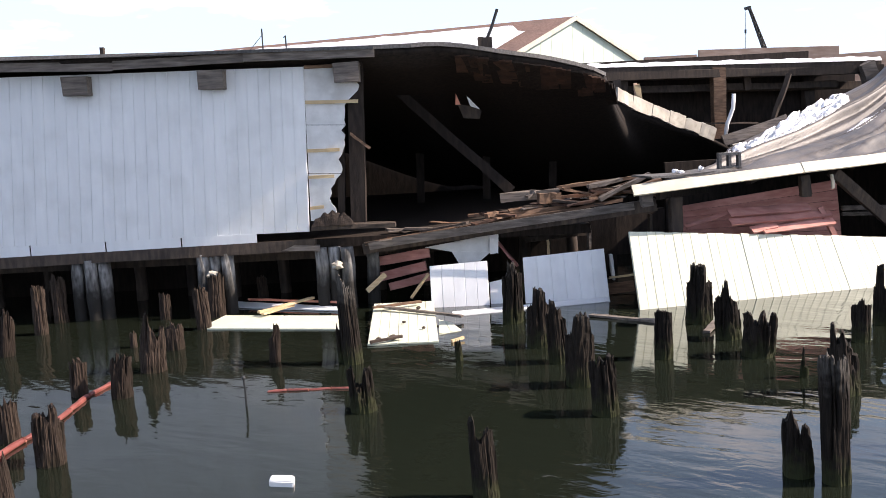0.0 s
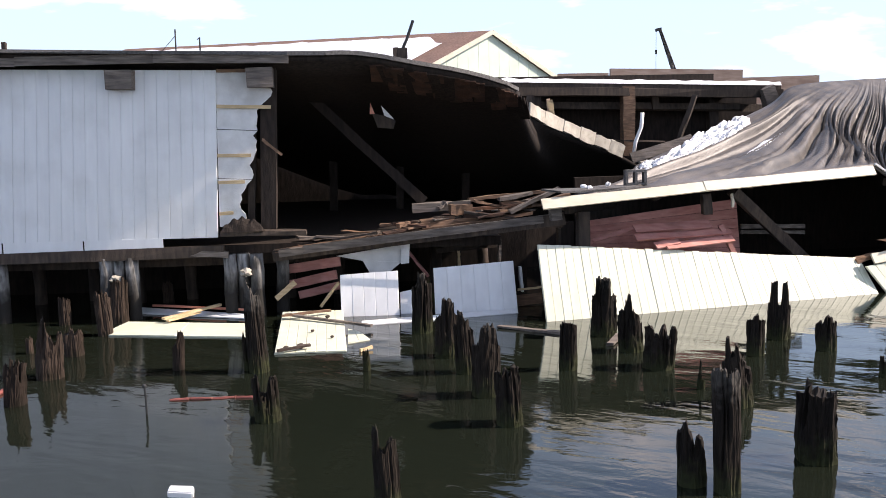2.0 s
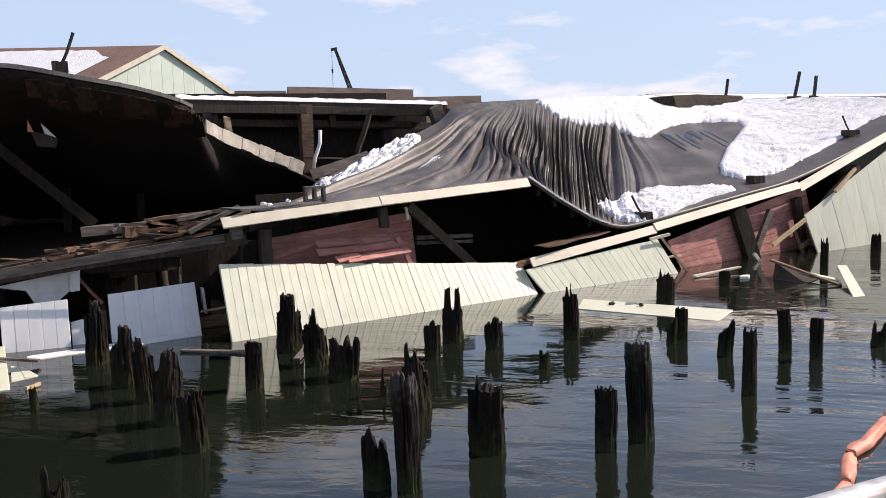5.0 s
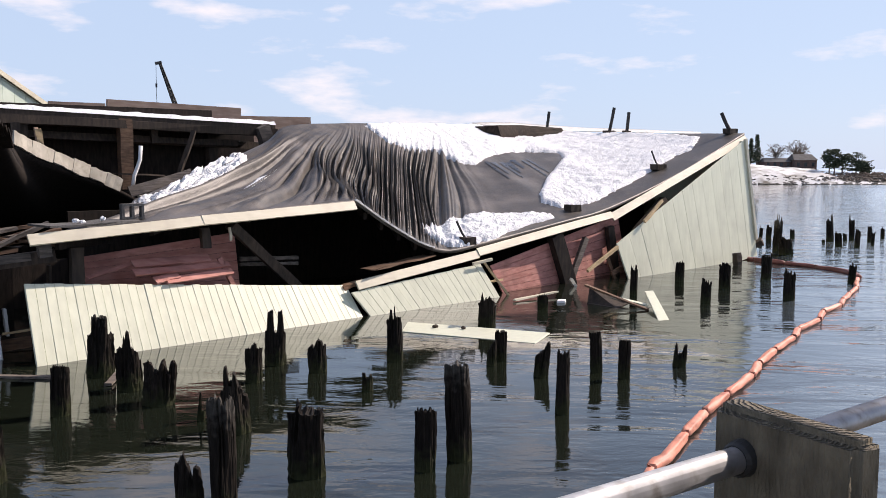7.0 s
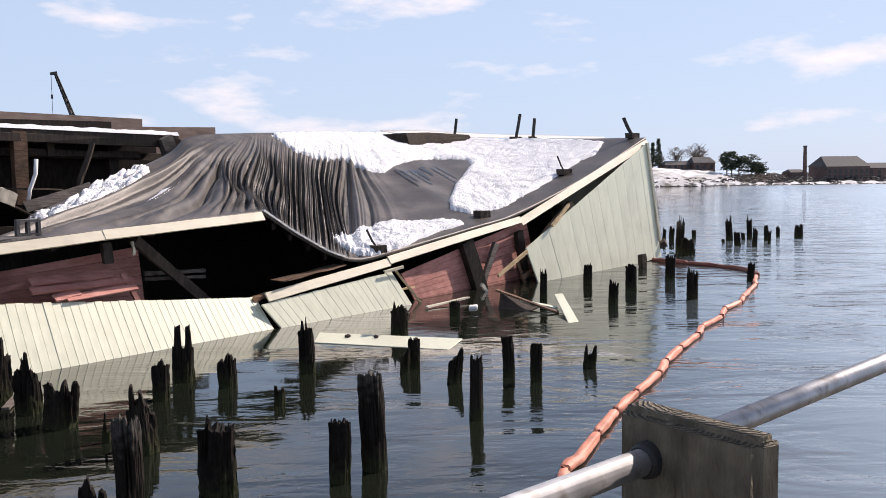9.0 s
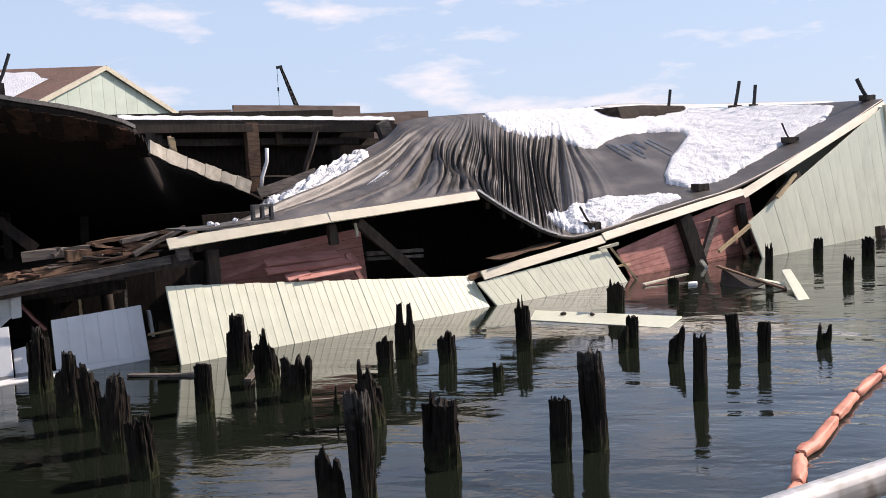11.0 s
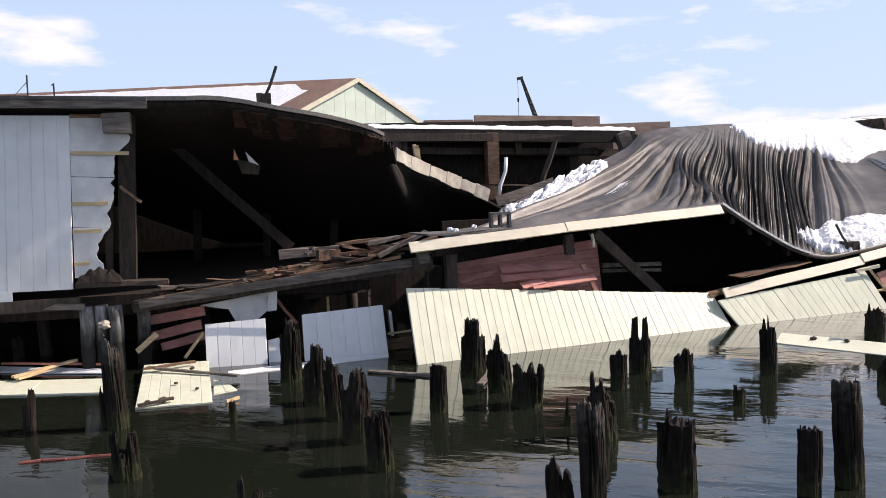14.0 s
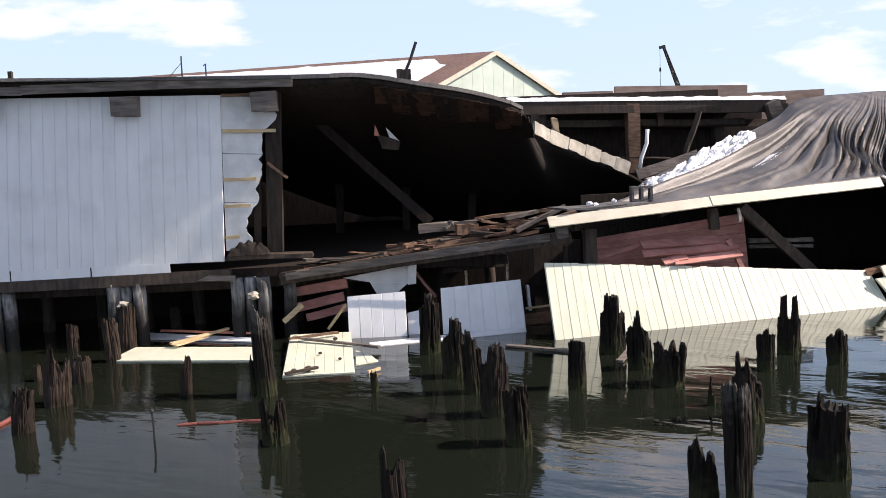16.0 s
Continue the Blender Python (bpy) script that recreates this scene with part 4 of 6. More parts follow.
timber("under_beam", (-2.11, 21.49, 1.34), (4.53, 20.78, 2.07), 0.3, 0.26, DARKWOOD, deck_edge, seed=142, rough=0.015)
timber("deck_plank", (-2.05, 21.68, 1.44), (3.87, 21.30, 2.19), 0.7, 0.06, BROWNWOOD, deck_edge, seed=143, rough=0.02)
HEAP = [
    ((1.11, 21.59, 2.34), (2.49, 21.65, 2.37), 0.20),
    ((1.96, 21.36, 2.29), (2.47, 21.45, 2.28), 0.24),
    ((1.27, 21.33, 1.99), (2.06, 21.41, 2.07), 0.16),
    ((1.69, 21.47, 2.32), (1.90, 21.56, 2.46), 0.06),
    ((2.47, 21.95, 2.49), (4.42, 21.99, 2.62), 0.07),
    ((2.54, 21.44, 2.47), (3.13, 21.53, 2.34), 0.06),
    ((3.11, 21.33, 2.52), (3.90, 21.40, 2.62), 0.08),
    ((3.21, 21.22, 2.23), (4.26, 21.29, 2.39), 0.07),
    ((0.87, 21.29, 1.92), (2.71, 21.34, 2.09), 0.09),
    ((3.31, 21.02, 2.24), (4.48, 21.09, 2.74), 0.08),
    ((4.17, 21.49, 2.38), (4.85, 21.57, 2.56), 0.10),
    ((0.74, 21.20, 1.97), (1.01, 21.29, 2.02), 0.08),
]
heap_rnd = random.Random(77)
heap_a, heap_b = Vector((-1.37, 21.56, 1.58)), Vector((4.30, 21.49, 2.34))
for i in range(46):
    u = heap_rnd.random() ** 0.7
    c = heap_a.lerp(heap_b, u) + Vector((0, heap_rnd.uniform(-0.5, 0.6), heap_rnd.uniform(-0.02, 0.04 + 0.22 * max(0, u - 0.35))))
    d = Vector((heap_rnd.uniform(0.5, 1), heap_rnd.uniform(-0.6, 0.6), heap_rnd.uniform(-0.12, 0.2))).normalized() * heap_rnd.uniform(0.2, 0.8)
    timber("splintered_plank", c - d, c + d, heap_rnd.uniform(0.10, 0.28), heap_rnd.uniform(0.02, 0.07), heap_rnd.choice((BROWNWOOD, BROWNWOOD, RUSTWOOD, RUSTWOOD, DARKWOOD, GREYWOOD)), None, "splintered plank lying on the broken deck edge", "plank", "lumber heap on the broken deck", seed=700 + i, rough=0.012)
for i, (a, b, h) in enumerate(HEAP):
    timber("broken_plank", a, b, 0.22, h, BROWNWOOD if i % 3 else GREYWOOD, None, "broken brown plank on the lumber heap" if i % 3 else "grey splintered plank on the lumber heap", "plank", "lumber heap on the broken deck", seed=150 + i, rough=0.02)

# small fallen panels beside the broken deck
panel_a = thing("fallen_wall_panel", "short white board panel standing in the water", "wall panel", "fallen wall panels")
boards(panel_a, (-0.61, 21.02, 0.91), (0.71, 20.98, 0.97), (0.71, 20.58, -0.24), (-0.60, 20.62, -0.28), 5, WHITE, seed=6)
panel_b = thing("fallen_wall_panel", "narrow low white board panel standing in the water", "wall panel", "fallen wall panels")
boards(panel_b, (0.74, 21.03, 0.46), (1.34, 21.01, 0.57), (1.33, 20.66, -0.24), (0.74, 20.68, -0.26), 2, WHITE, seed=7)
panel_c = thing("fallen_wall_panel", "white board panel half in shadow, standing in the water", "wall panel", "fallen wall panels")
boards(panel_c, (1.52, 20.95, 1.00), (3.36, 20.89, 1.12), (3.41, 20.49, -0.21), (1.52, 20.55, -0.28), 6, WHITE, seed=8)
torn = thing("torn_sheathing", "torn white sheathing sheet with a ragged hole", "sheathing")
for pts in (((-0.70, 21.52, 1.28), (0.81, 21.47, 1.50), (0.82, 21.47, 1.10), (-0.08, 21.50, 1.15)), ((-0.08, 21.49, 1.15), (0.82, 21.46, 1.10), (0.51, 21.47, 0.85), (0.07, 21.49, 0.87)), ((0.81, 21.37, 1.54), (1.02, 21.37, 1.55), (0.99, 21.37, 1.08), (0.80, 21.37, 1.06))):
    bm = bmesh.new()
    quad_slab(bm, *pts, 0.03)
    part("sheet_piece", bm, SHEATH, torn)
deck_wreck = thing("wrecked_deck_frame", "wrecked framing of red and dark boards under the broken deck", "wreckage")
for i, (a, b, w, mat) in enumerate((((-1.81, 21.96, 0.96), (-0.61, 21.72, 1.13), 0.22, REDBOARD), ((-1.90, 22.06, 0.54), (-0.70, 21.82, 0.81), 0.22, REDBOARD), ((-1.61, 21.95, 0.32), (-0.64, 21.82, 0.54), 0.18, REDBOARD), ((1.01, 21.97, 1.27), (1.46, 21.95, 0.68), 0.5, REDBOARD), ((-2.09, 21.27, 0.37), (-1.65, 21.35, 0.72), 0.12, PINE), ((-1.07, 21.03, 0.19), (-0.65, 21.22, 0.70), 0.12, PINE), ((3.46, 20.89, 0.44), (4.04, 20.97, 0.47), 0.05, PINE), ((3.48, 21.19, 0.13), (4.09, 21.27, 0.16), 0.25, BROWNWOOD), ((3.54, 21.09, 0.95), (3.59, 21.08, 0.36), 0.2, SHEATH), ((3.21, 22.00, 1.55), (3.20, 22.00, 0.96), 0.3, GREYWOOD), ((2.29, 22.63, 1.18), (2.29, 22.63, 0.81), 0.05, PINE), ((1.74, 22.64, 1.19), (3.26, 22.60, 1.29), 0.12, DARKWOOD), ((4.48, 21.16, 1.81), (4.48, 21.16, 0.89), 0.28, DARKWOOD), ((5.06, 21.14, 2.04), (5.05, 21.14, 0.87), 0.25, DARKWOOD))):
    tagged(timber("board", a, b, 0.06, w, mat, deck_wreck, seed=170 + i, rough=0.008, up=(0, 0.2, 1) if abs(a[2] - b[2]) < abs(a[0] - b[0]) else (0, 1, 0)), {"red_brown_painted_boards": "broken red-brown board", "fresh_pine_lumber": "pale pine stick"}.get(mat.name, "dark broken board"))

# ---- behind the long panel: red boarded partition and posts ----
red_wall = thing("red_partition", "red-brown boarded partition inside the fallen shed", "partition")
p_tl, p_tr, p_br, p_bl = (Vector(p) for p in ((4.99, 21.40, 1.91), (9.16, 22.18, 2.30), (9.31, 22.21, 0.83), (4.97, 21.39, 1.10)))
for i in range(6):
    bm = bmesh.new()
    quad_slab(bm, p_tl.lerp(p_bl, i / 6 + 0.004), p_tr.lerp(p_br, i / 6 + 0.004), p_tr.lerp(p_br, (i + 1) / 6 - 0.004), p_tl.lerp(p_bl, (i + 1) / 6 - 0.004), 0.04)
    part("board", bm, REDBOARD, red_wall)
fan = thing("fallen_red_boards", "fan of fallen red boards leaning outwards", "boards")
for i, (a, b, w) in enumerate((((5.23, 20.83, 1.51), (6.27, 21.03, 1.77), 0.10), ((6.21, 20.91, 1.76), (8.17, 21.38, 1.77), 0.25), ((6.20, 20.81, 1.57), (8.66, 21.37, 1.59), 0.2), ((6.95, 20.85, 1.34), (8.72, 21.28, 1.41), 0.2), ((6.69, 20.85, 1.36), (7.29, 21.01, 1.44), 0.2))):
    a, b = Vector(a) + Vector((-0.08, -0.24, 0.03)), Vector(b) + Vector((-0.08, -0.24, 0.03))
    timber("red_board", a, b, 0.04, w, REDBOARD, fan, seed=190 + i, up=(0, 0.8, 0.6), rough=0.01)
for i, (a, b, w, mat) in enumerate((((8.62, 21.06, 2.57), (10.93, 22.21, 0.76), 0.24, DARKWOOD), ((9.31, 22.21, 1.61), (11.11, 22.55, 1.52), 0.1, GREYWOOD), ((9.31, 22.21, 1.46), (11.11, 22.55, 1.37), 0.08, GREYWOOD), ((7.90, 20.93, 2.53), (7.94, 20.93, 2.05), 0.2, DARKWOOD), ((8.54, 20.94, 2.51), (8.57, 20.95, 2.20), 0.06, FASCIA), ((8.33, 21.11, 1.78), (8.68, 21.07, 1.07), 0.12, REDBOARD), ((4.90, 20.47, 2.23), (4.90, 20.47, 1.39), 0.25, DARKWOOD), ((4.18, 20.13, 2.35), (4.20, 20.13, 2.10), 0.25, GREYWOOD))):
    timber("shed_timber", a, b, w, w, mat, None, "broken timber of the fallen shed frame", "timber", "broken shed frame", seed=200 + i, up=(0, 1, 0), rough=0.012)
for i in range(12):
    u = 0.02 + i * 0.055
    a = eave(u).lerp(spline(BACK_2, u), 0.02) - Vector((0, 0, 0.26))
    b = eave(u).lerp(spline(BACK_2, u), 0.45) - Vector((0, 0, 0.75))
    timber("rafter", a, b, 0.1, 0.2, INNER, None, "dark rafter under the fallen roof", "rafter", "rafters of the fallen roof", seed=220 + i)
# inner wall in the same near-black, its colour holding the shade under the roof
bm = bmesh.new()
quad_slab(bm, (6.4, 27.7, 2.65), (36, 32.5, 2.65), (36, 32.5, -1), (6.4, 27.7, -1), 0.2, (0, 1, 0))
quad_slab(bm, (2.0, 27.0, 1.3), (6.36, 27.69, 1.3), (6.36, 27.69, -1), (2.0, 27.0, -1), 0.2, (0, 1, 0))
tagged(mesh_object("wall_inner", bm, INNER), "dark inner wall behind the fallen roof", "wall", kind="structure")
timber("lath", (12.69, 21.52, 1.19), (15.18, 22.19, 1.40), 0.5, 0.04, BROWNWOOD, None, "splintered brown sheathing behind the fascia", "board", "wreckage behind the fascia", seed=240, rough=0.03)
timber("lath", (11.92, 21.55, 0.73), (12.50, 21.66, 0.86), 0.2, 0.12, BROWNWOOD, None, "broken timber end behind the fascia", "board", "wreckage behind the fascia", seed=241, rough=0.02)

# ---- under the far fascia ----
far_red = thing("red_partition", "faded red boarded wall under the far roof edge", "partition")
q_tl, q_tr, q_br, q_bl = (Vector(p) for p in ((17.76, 22.59, 0.91), (25.38, 24.62, 2.20), (26.44, 24.81, -0.95), (18.63, 22.74, -0.43)))
for i in range(9):
    bm = bmesh.new()
    quad_slab(bm, q_tl.lerp(q_bl, i / 9 + 0.003), q_tr.lerp(q_br, i / 9 + 0.003), q_tr.lerp(q_br, (i + 1) / 9 - 0.003), q_tl.lerp(q_bl, (i + 1) / 9 - 0.003), 0.04)
    part("board", bm, REDBOARD, far_red)
for i, (a, b, w, mat) in enumerate((((17.14, 22.15, 1.13), (18.41, 22.18, -0.29), 0.07, PINE), ((16.65, 22.01, 1.08), (17.48, 22.16, 1.16), 0.08, FASCIA), ((17.40, 22.20, 0.46), (18.06, 22.32, 0.49), 0.06, PINE), ((17.89, 22.19, -0.07), (18.45, 22.29, -0.06), 0.06, PINE), ((19.14, 23.03, 1.06), (19.73, 23.14, -0.26), 0.14, DARKWOOD), ((21.04, 23.29, 1.71), (22.03, 23.47, -0.44), 0.5, DARKWOOD), ((22.82, 23.62, 1.51), (22.02, 23.47, 0.16), 0.22, GREYWOOD), ((24.46, 24.13, 1.82), (24.99, 24.23, -0.34), 0.3, DARKWOOD), ((21.78, 22.43, 0.51), (23.51, 22.75, 1.21), 0.12, PINE), ((25.58, 23.44, 2.01), (26.74, 23.66, 2.76), 0.12, PINE), ((23.75, 23.49, 0.80), (24.29, 23.49, -0.31), 0.12, BROWNWOOD), ((23.92, 23.42, 0.20), (24.86, 23.60, 0.43), 0.14, BROWNWOOD), ((21.27, 22.72, 0.25), (21.47, 22.66, -0.03), 0.12, FASCIA), ((26.04, 24.32, 1.43), (28.04, 24.70, 2.68), 0.4, DARKWOOD))):
    timber("shed_timber", a, b, w, w * 0.7, mat, None, "pale new pine stick in the wreckage" if mat is PINE else "broken timber of the fallen shed frame", "timber", "broken shed frame", seed=250 + i, up=(0, 1, 0), rough=0.01)
end_wall = thing("wall_east", "dark end wall of the shed in shadow", "wall", kind="structure")
bm = bmesh.new()
quad_slab(bm, (34.09, 25.55, 5.16), (36.5, 40.0, 6.0), (36.5, 40.0, -1.0), (34.71, 25.36, 0.85), 0.12, (-1, 0.2, 0))
part("end_boards", bm, CREAM, end_wall)
timber("corner_board", (33.91, 25.44, 5.25), (34.69, 25.28, 0.86), 0.14, 0.1, FASCIA, end_wall, seed=270, up=(0, 1, 0))

# ---- things on the water by the shed ----
def floating_panel(label, corners, count, mat, thick=0.03, seed=0):
    p = thing("wall_panel", label, "wall panel", "panels afloat")
    boards(p, *[Vector(c) - Vector((0, 0, 0.02)) for c in corners], count, mat, thick, seed=seed, jitter=0.004, rag=0.0)
    return p


floating_panel("long pale cream wall panel afloat", ((-5.31, 20.75, 0.09), (-2.46, 19.99, 0.09), (-2.34, 18.81, 0.05), (-5.61, 19.62, 0.05)), 2, CREAM, seed=21)
floating_panel("white board panel afloat with dark scraps on it", ((-1.90, 20.64, 0.20), (-0.56, 20.82, 0.16), (-0.43, 17.24, 0.05), (-1.78, 17.22, 0.06)), 7, CREAM, seed=22)
floating_panel("broken white panel corner afloat", ((-0.44, 19.19, 0.07), (-0.16, 18.77, 0.06), (0.02, 18.16, 0.04), (-0.42, 17.92, 0.05)), 2, CREAM, seed=23)
floating_panel("thin white panel edge afloat", ((-5.69, 22.62, 0.10), (-2.61, 21.02, 0.10), (-2.58, 20.75, 0.06), (-5.56, 22.05, 0.06)), 1, WHITE, seed=24)
floating_panel("narrow white panel awash under the fallen panels", ((-0.15, 19.96, 0.06), (3.39, 20.59, 0.08), (3.37, 20.32, 0.04), (-0.15, 19.56, 0.04)), 1, WHITE, seed=25)
floating_panel("long cream wall panel lying awash", ((12.58, 19.33, 0.10), (14.69, 16.31, 0.07), (13.67, 15.64, 0.03), (11.92, 18.55, 0.04)), 1, CREAM, seed=26)
floating_panel("loose cream siding board poking from the water", ((20.66, 18.82, 0.35), (20.97, 18.76, 0.35), (18.78, 16.19, 0.02), (18.41, 16.24, 0.02)), 1, CREAM, seed=27)
for i, (a, b, w, mat, label) in enumerate((((-4.47, 20.43, 0.16), (-3.38, 21.44, 0.25), 0.12, PINE, "pale pine plank lying across floating panels"), ((-4.35, 20.31, 0.14), (-3.79, 21.11, 0.16), 0.08, PINE, "pale pine plank lying across floating panels"), ((-1.77, 20.00, 0.24), (0.06, 19.09, 0.10), 0.10, GREYWOOD, "dark plank lying on a floating panel"), ((-1.85, 19.78, 0.25), (-0.83, 20.37, 0.22), 0.07, BROWNWOOD, "brown lath lying on a floating panel"), ((-5.09, 22.31, 0.14), (-2.76, 21.27, 0.14), 0.06, ORANGE, "orange edged strip afloat"), ((2.70, 18.86, 0.03), (3.84, 18.00, 0.03), 0.14, GREYWOOD, "grey plank awash by the long panel"), ((4.51, 16.81, 0.03), (4.89, 17.48, 0.06), 0.14, GREYWOOD, "short grey plank afloat by the pilings"), ((-0.18, 17.17, 0.03), (0.04, 17.36, 0.05), 0.06, PINE, "small pale stick afloat by a stump"), ((-1.73, 17.22, 0.08), (-1.12, 17.43, 0.12), 0.08, DARKWOOD, "dark scrap of wood on a floating panel"), ((19.19, 19.80, 0.50), (19.50, 17.63, 0.02), 0.12, BROWNWOOD, "brown pole sloping into the water"), ((19.59, 19.13, 0.20), (19.97, 18.11, 0.05), 0.25, CREAM, "cream board awash by the wreckage"), ((17.38, 20.93, 0.05), (19.38, 21.27, 0.12), 0.12, FASCIA, "pale batten at the waterline"))):
    timber("floating_plank", a, b, w, 0.05, mat, None, label, "plank", "planks afloat", seed=280 + i, rough=0.008)
tarp = thing("collapsed_sheet", "dark wet sheet of roofing slumped in the water", "roofing")
bm = bmesh.new()
quad_slab(bm, (19.37, 19.82, 0.45), (19.79, 18.50, 0.12), (19.08, 18.38, 0.00), (19.01, 19.54, 0.00), 0.05)
part("roofing_sheet", bm, DARKWOOD, tarp)


def foam_block(corners, height, label):
    bm = bmesh.new()
    vs = [bm.verts.new(p) for p in corners]
    f = bm.faces.new(vs)
    ext = bmesh.ops.extrude_face_region(bm, geom=[f])
    for v in (g for g in ext["geom"] if isinstance(g, bmesh.types.BMVert)):
        v.co.z -= height
    bmesh.ops.bevel(bm, geom=bm.edges[:], offset=0.015, segments=2, affect="EDGES")
    bmesh.ops.recalc_face_normals(bm, faces=bm.faces[:])
    return tagged(mesh_object("foam_block", bm, FOAM), label, "float")


foam_block(((-2.38, 10.60, 0.07), (-2.09, 10.54, 0.07), (-2.07, 10.33, 0.07), (-2.37, 10.40, 0.07)), 0.10, "white foam block afloat")
foam_block(((18.50, 20.25, 0.08), (18.75, 20.17, 0.08), (18.52, 19.95, 0.07), (18.27, 20.05, 0.07)), 0.10, "white foam float among the wreckage")
rod = thing("thin_rod", "thin rusted rod with a knob standing in the water", "rod")
bm = bmesh.new()
rb = Vector((-3.33, 13.70, 0.00))
tube(bm, [rb - Vector((0, 0, 0.8)), rb + Vector((0, 0, 0.25)), rb + Vector((-0.01, 0, 0.42))], 0.016, 8)
part("shaft", bm, BLACK, rod)
bm = bmesh.new()
bmesh.ops.create_icosphere(bm, subdivisions=2, radius=0.035, matrix=Matrix.Translation(rb + Vector((-0.01, 0, 0.44))))
part("knob", bm, BLACK, rod)

# ---- containment booms ----
def boom(label, points, radius, mat, pieces, seed):
    b = thing("containment_boom", label, "boom", "oil booms on the water")
    rnd = random.Random(seed)
    line = [spline(points, k / 400) for k in range(401)]
    run = list(itertools.accumulate([0.0] + [(q - p).length for p, q in zip(line, line[1:])]))

    def along_line(u):
        want = min(max(u, 0.0), 1.0) * run[-1]
        k = min(max(i for i, r in enumerate(run) if r <= want), 399)
        return line[k].lerp(line[k + 1], (want - run[k]) / max(run[k + 1] - run[k], 1e-6))

    joints = [0.0] + sorted((k + rnd.uniform(-0.22, 0.22)) / pieces for k in range(1, pieces)) + [1.0]
    kinks = [Vector((rnd.uniform(-1, 1), rnd.uniform(-1, 1), 0)) * radius * 1.2 for _ in joints]
    for i, (u0, u1) in enumerate(zip(joints, joints[1:])):
        pts, radii = [], []
        flat = rnd.uniform(0.85, 1.12)
        for k in range(17):
            t = k / 16
            edge = min(k, 16 - k)
            pts.append(along_line(u0 + (u1 - u0) * t) + kinks[i].lerp(kinks[i + 1], t))
            radii.append(radius * (0.5, 0.86, 0.97)[min(edge, 2)] * flat * rnd.uniform(0.95, 1.05))
        bm = bmesh.new()
        rings = tube(bm, pts, radius, 18, radii)
        # the vinyl creases lengthwise between its joints
        for k, ring in enumerate(rings):
            for q, v in enumerate(ring):
                crease = noise.noise(Vector((math.cos(q * math.tau / 18) * 1.8, math.sin(q * math.tau / 18) * 1.8, k * 0.16 + i * 5 + seed)))
                v.co += (v.co - pts[k]) * 0.38 * crease
                v.co.z -= (v.co.z - pts[k].z) * 0.12
        sec = part("float_section", bm, mat, b, smooth=True)
        bm = bmesh.new()
        e = pts[-1]
        g = (pts[-1] - pts[-3]).normalized()
        beam(bm, e - g * radius * 0.4, e + g * radius * 0.4, radius * rnd.uniform(0.8, 1.4), radius * rnd.uniform(1.0, 1.7), rough=0.02, seed=i)
        part("connector", bm, STRAP, sec, "dark pinched joint strap")
    return b


boom("long orange oil boom of pinched sections afloat", [(31.18, 18.40, 0.06), (26.34, 15.76, 0.06), (22.11, 14.06, 0.06), (18.30, 12.40, 0.06), (15.33, 10.99, 0.06), (12.97, 9.91, 0.06), (11.21, 9.01, 0.06), (9.61, 8.13, 0.06), (8.63, 7.62, 0.06), (4.4, 4.4, 0.06)], 0.08, ORANGE, 20, 31)
boom("dark red oil boom joined to the far pilings", [(34.31, 25.97, 0.05), (33.95, 24.62, 0.05), (33.51, 22.85, 0.05), (33.29, 21.34, 0.05), (32.81, 19.89, 0.05), (31.56, 18.67, 0.05)], 0.12, REDBOOM, 5, 32)
boom("red boom trailing between the old pilings", [(-6.01, 15.47, 0.02), (-6.09, 14.49, 0.02), (-6.11, 13.44, 0.03), (-6.16, 12.62, 0.03), (-6.24, 12.01, 0.03), (-6.28, 10.87, 0.03)], 0.05, REDBOOM, 6, 33)
boom("thin red boom half sunk in the water", [(-3.18, 14.40, 0.00), (-2.73, 14.41, 0.01), (-2.28, 14.43, 0.00), (-1.81, 14.40, 0.01)], 0.03, REDBOOM, 4, 34)

# ---- snow on the fallen roof ----
SNOW_MAIN = [(0.425, 0.983), (0.500, 0.833), (0.590, 0.750), (0.640, 0.717), (0.660, 0.600), (0.690, 0.567), (0.745, 0.617), (0.825, 0.617), (0.865, 0.517), (0.855, 0.450), (0.820, 0.383), (0.725, 0.217), (0.705, 0.150), (0.730, 0.083), (0.785, 0.067), (0.855, 0.083), (0.920, 0.100), (0.950, 0.100), (0.980, 0.133), (1.000, 0.483), (0.970, 0.883), (0.845, 0.833), (0.805, 0.967), (0.685, 1.000)]
SNOW_LOW = [(0.450, 0.117), (0.575, 0.167), (0.635, 0.167), (0.675, 0.100), (0.695, 0.033), (0.660, 0.033), (0.610, 0.000), (0.525, 0.017), (0.475, 0.050)]
SNOW_VALLEY = [(0.005, 0.900), (0.035, 0.817), (0.045, 0.983), (0.060, 1.000), (0.080, 1.000), (0.095, 0.867), (0.085, 0.733), (0.070, 0.650), (0.050, 0.683), (0.035, 0.667)]
SNOW_STREAK = [(0.110, 0.417), (0.125, 0.550), (0.155, 0.583), (0.155, 0.567), (0.135, 0.483), (0.115, 0.350)]


def inside(poly, x, y):
    hit, j = False, len(poly) - 1
    for i in range(len(poly)):
        (x0, y0), (x1, y1) = poly[i], poly[j]
        if (y0 > y) != (y1 > y) and x < (x1 - x0) * (y - y0) / (y1 - y0) + x0:
            hit = not hit
        j = i
    return hit


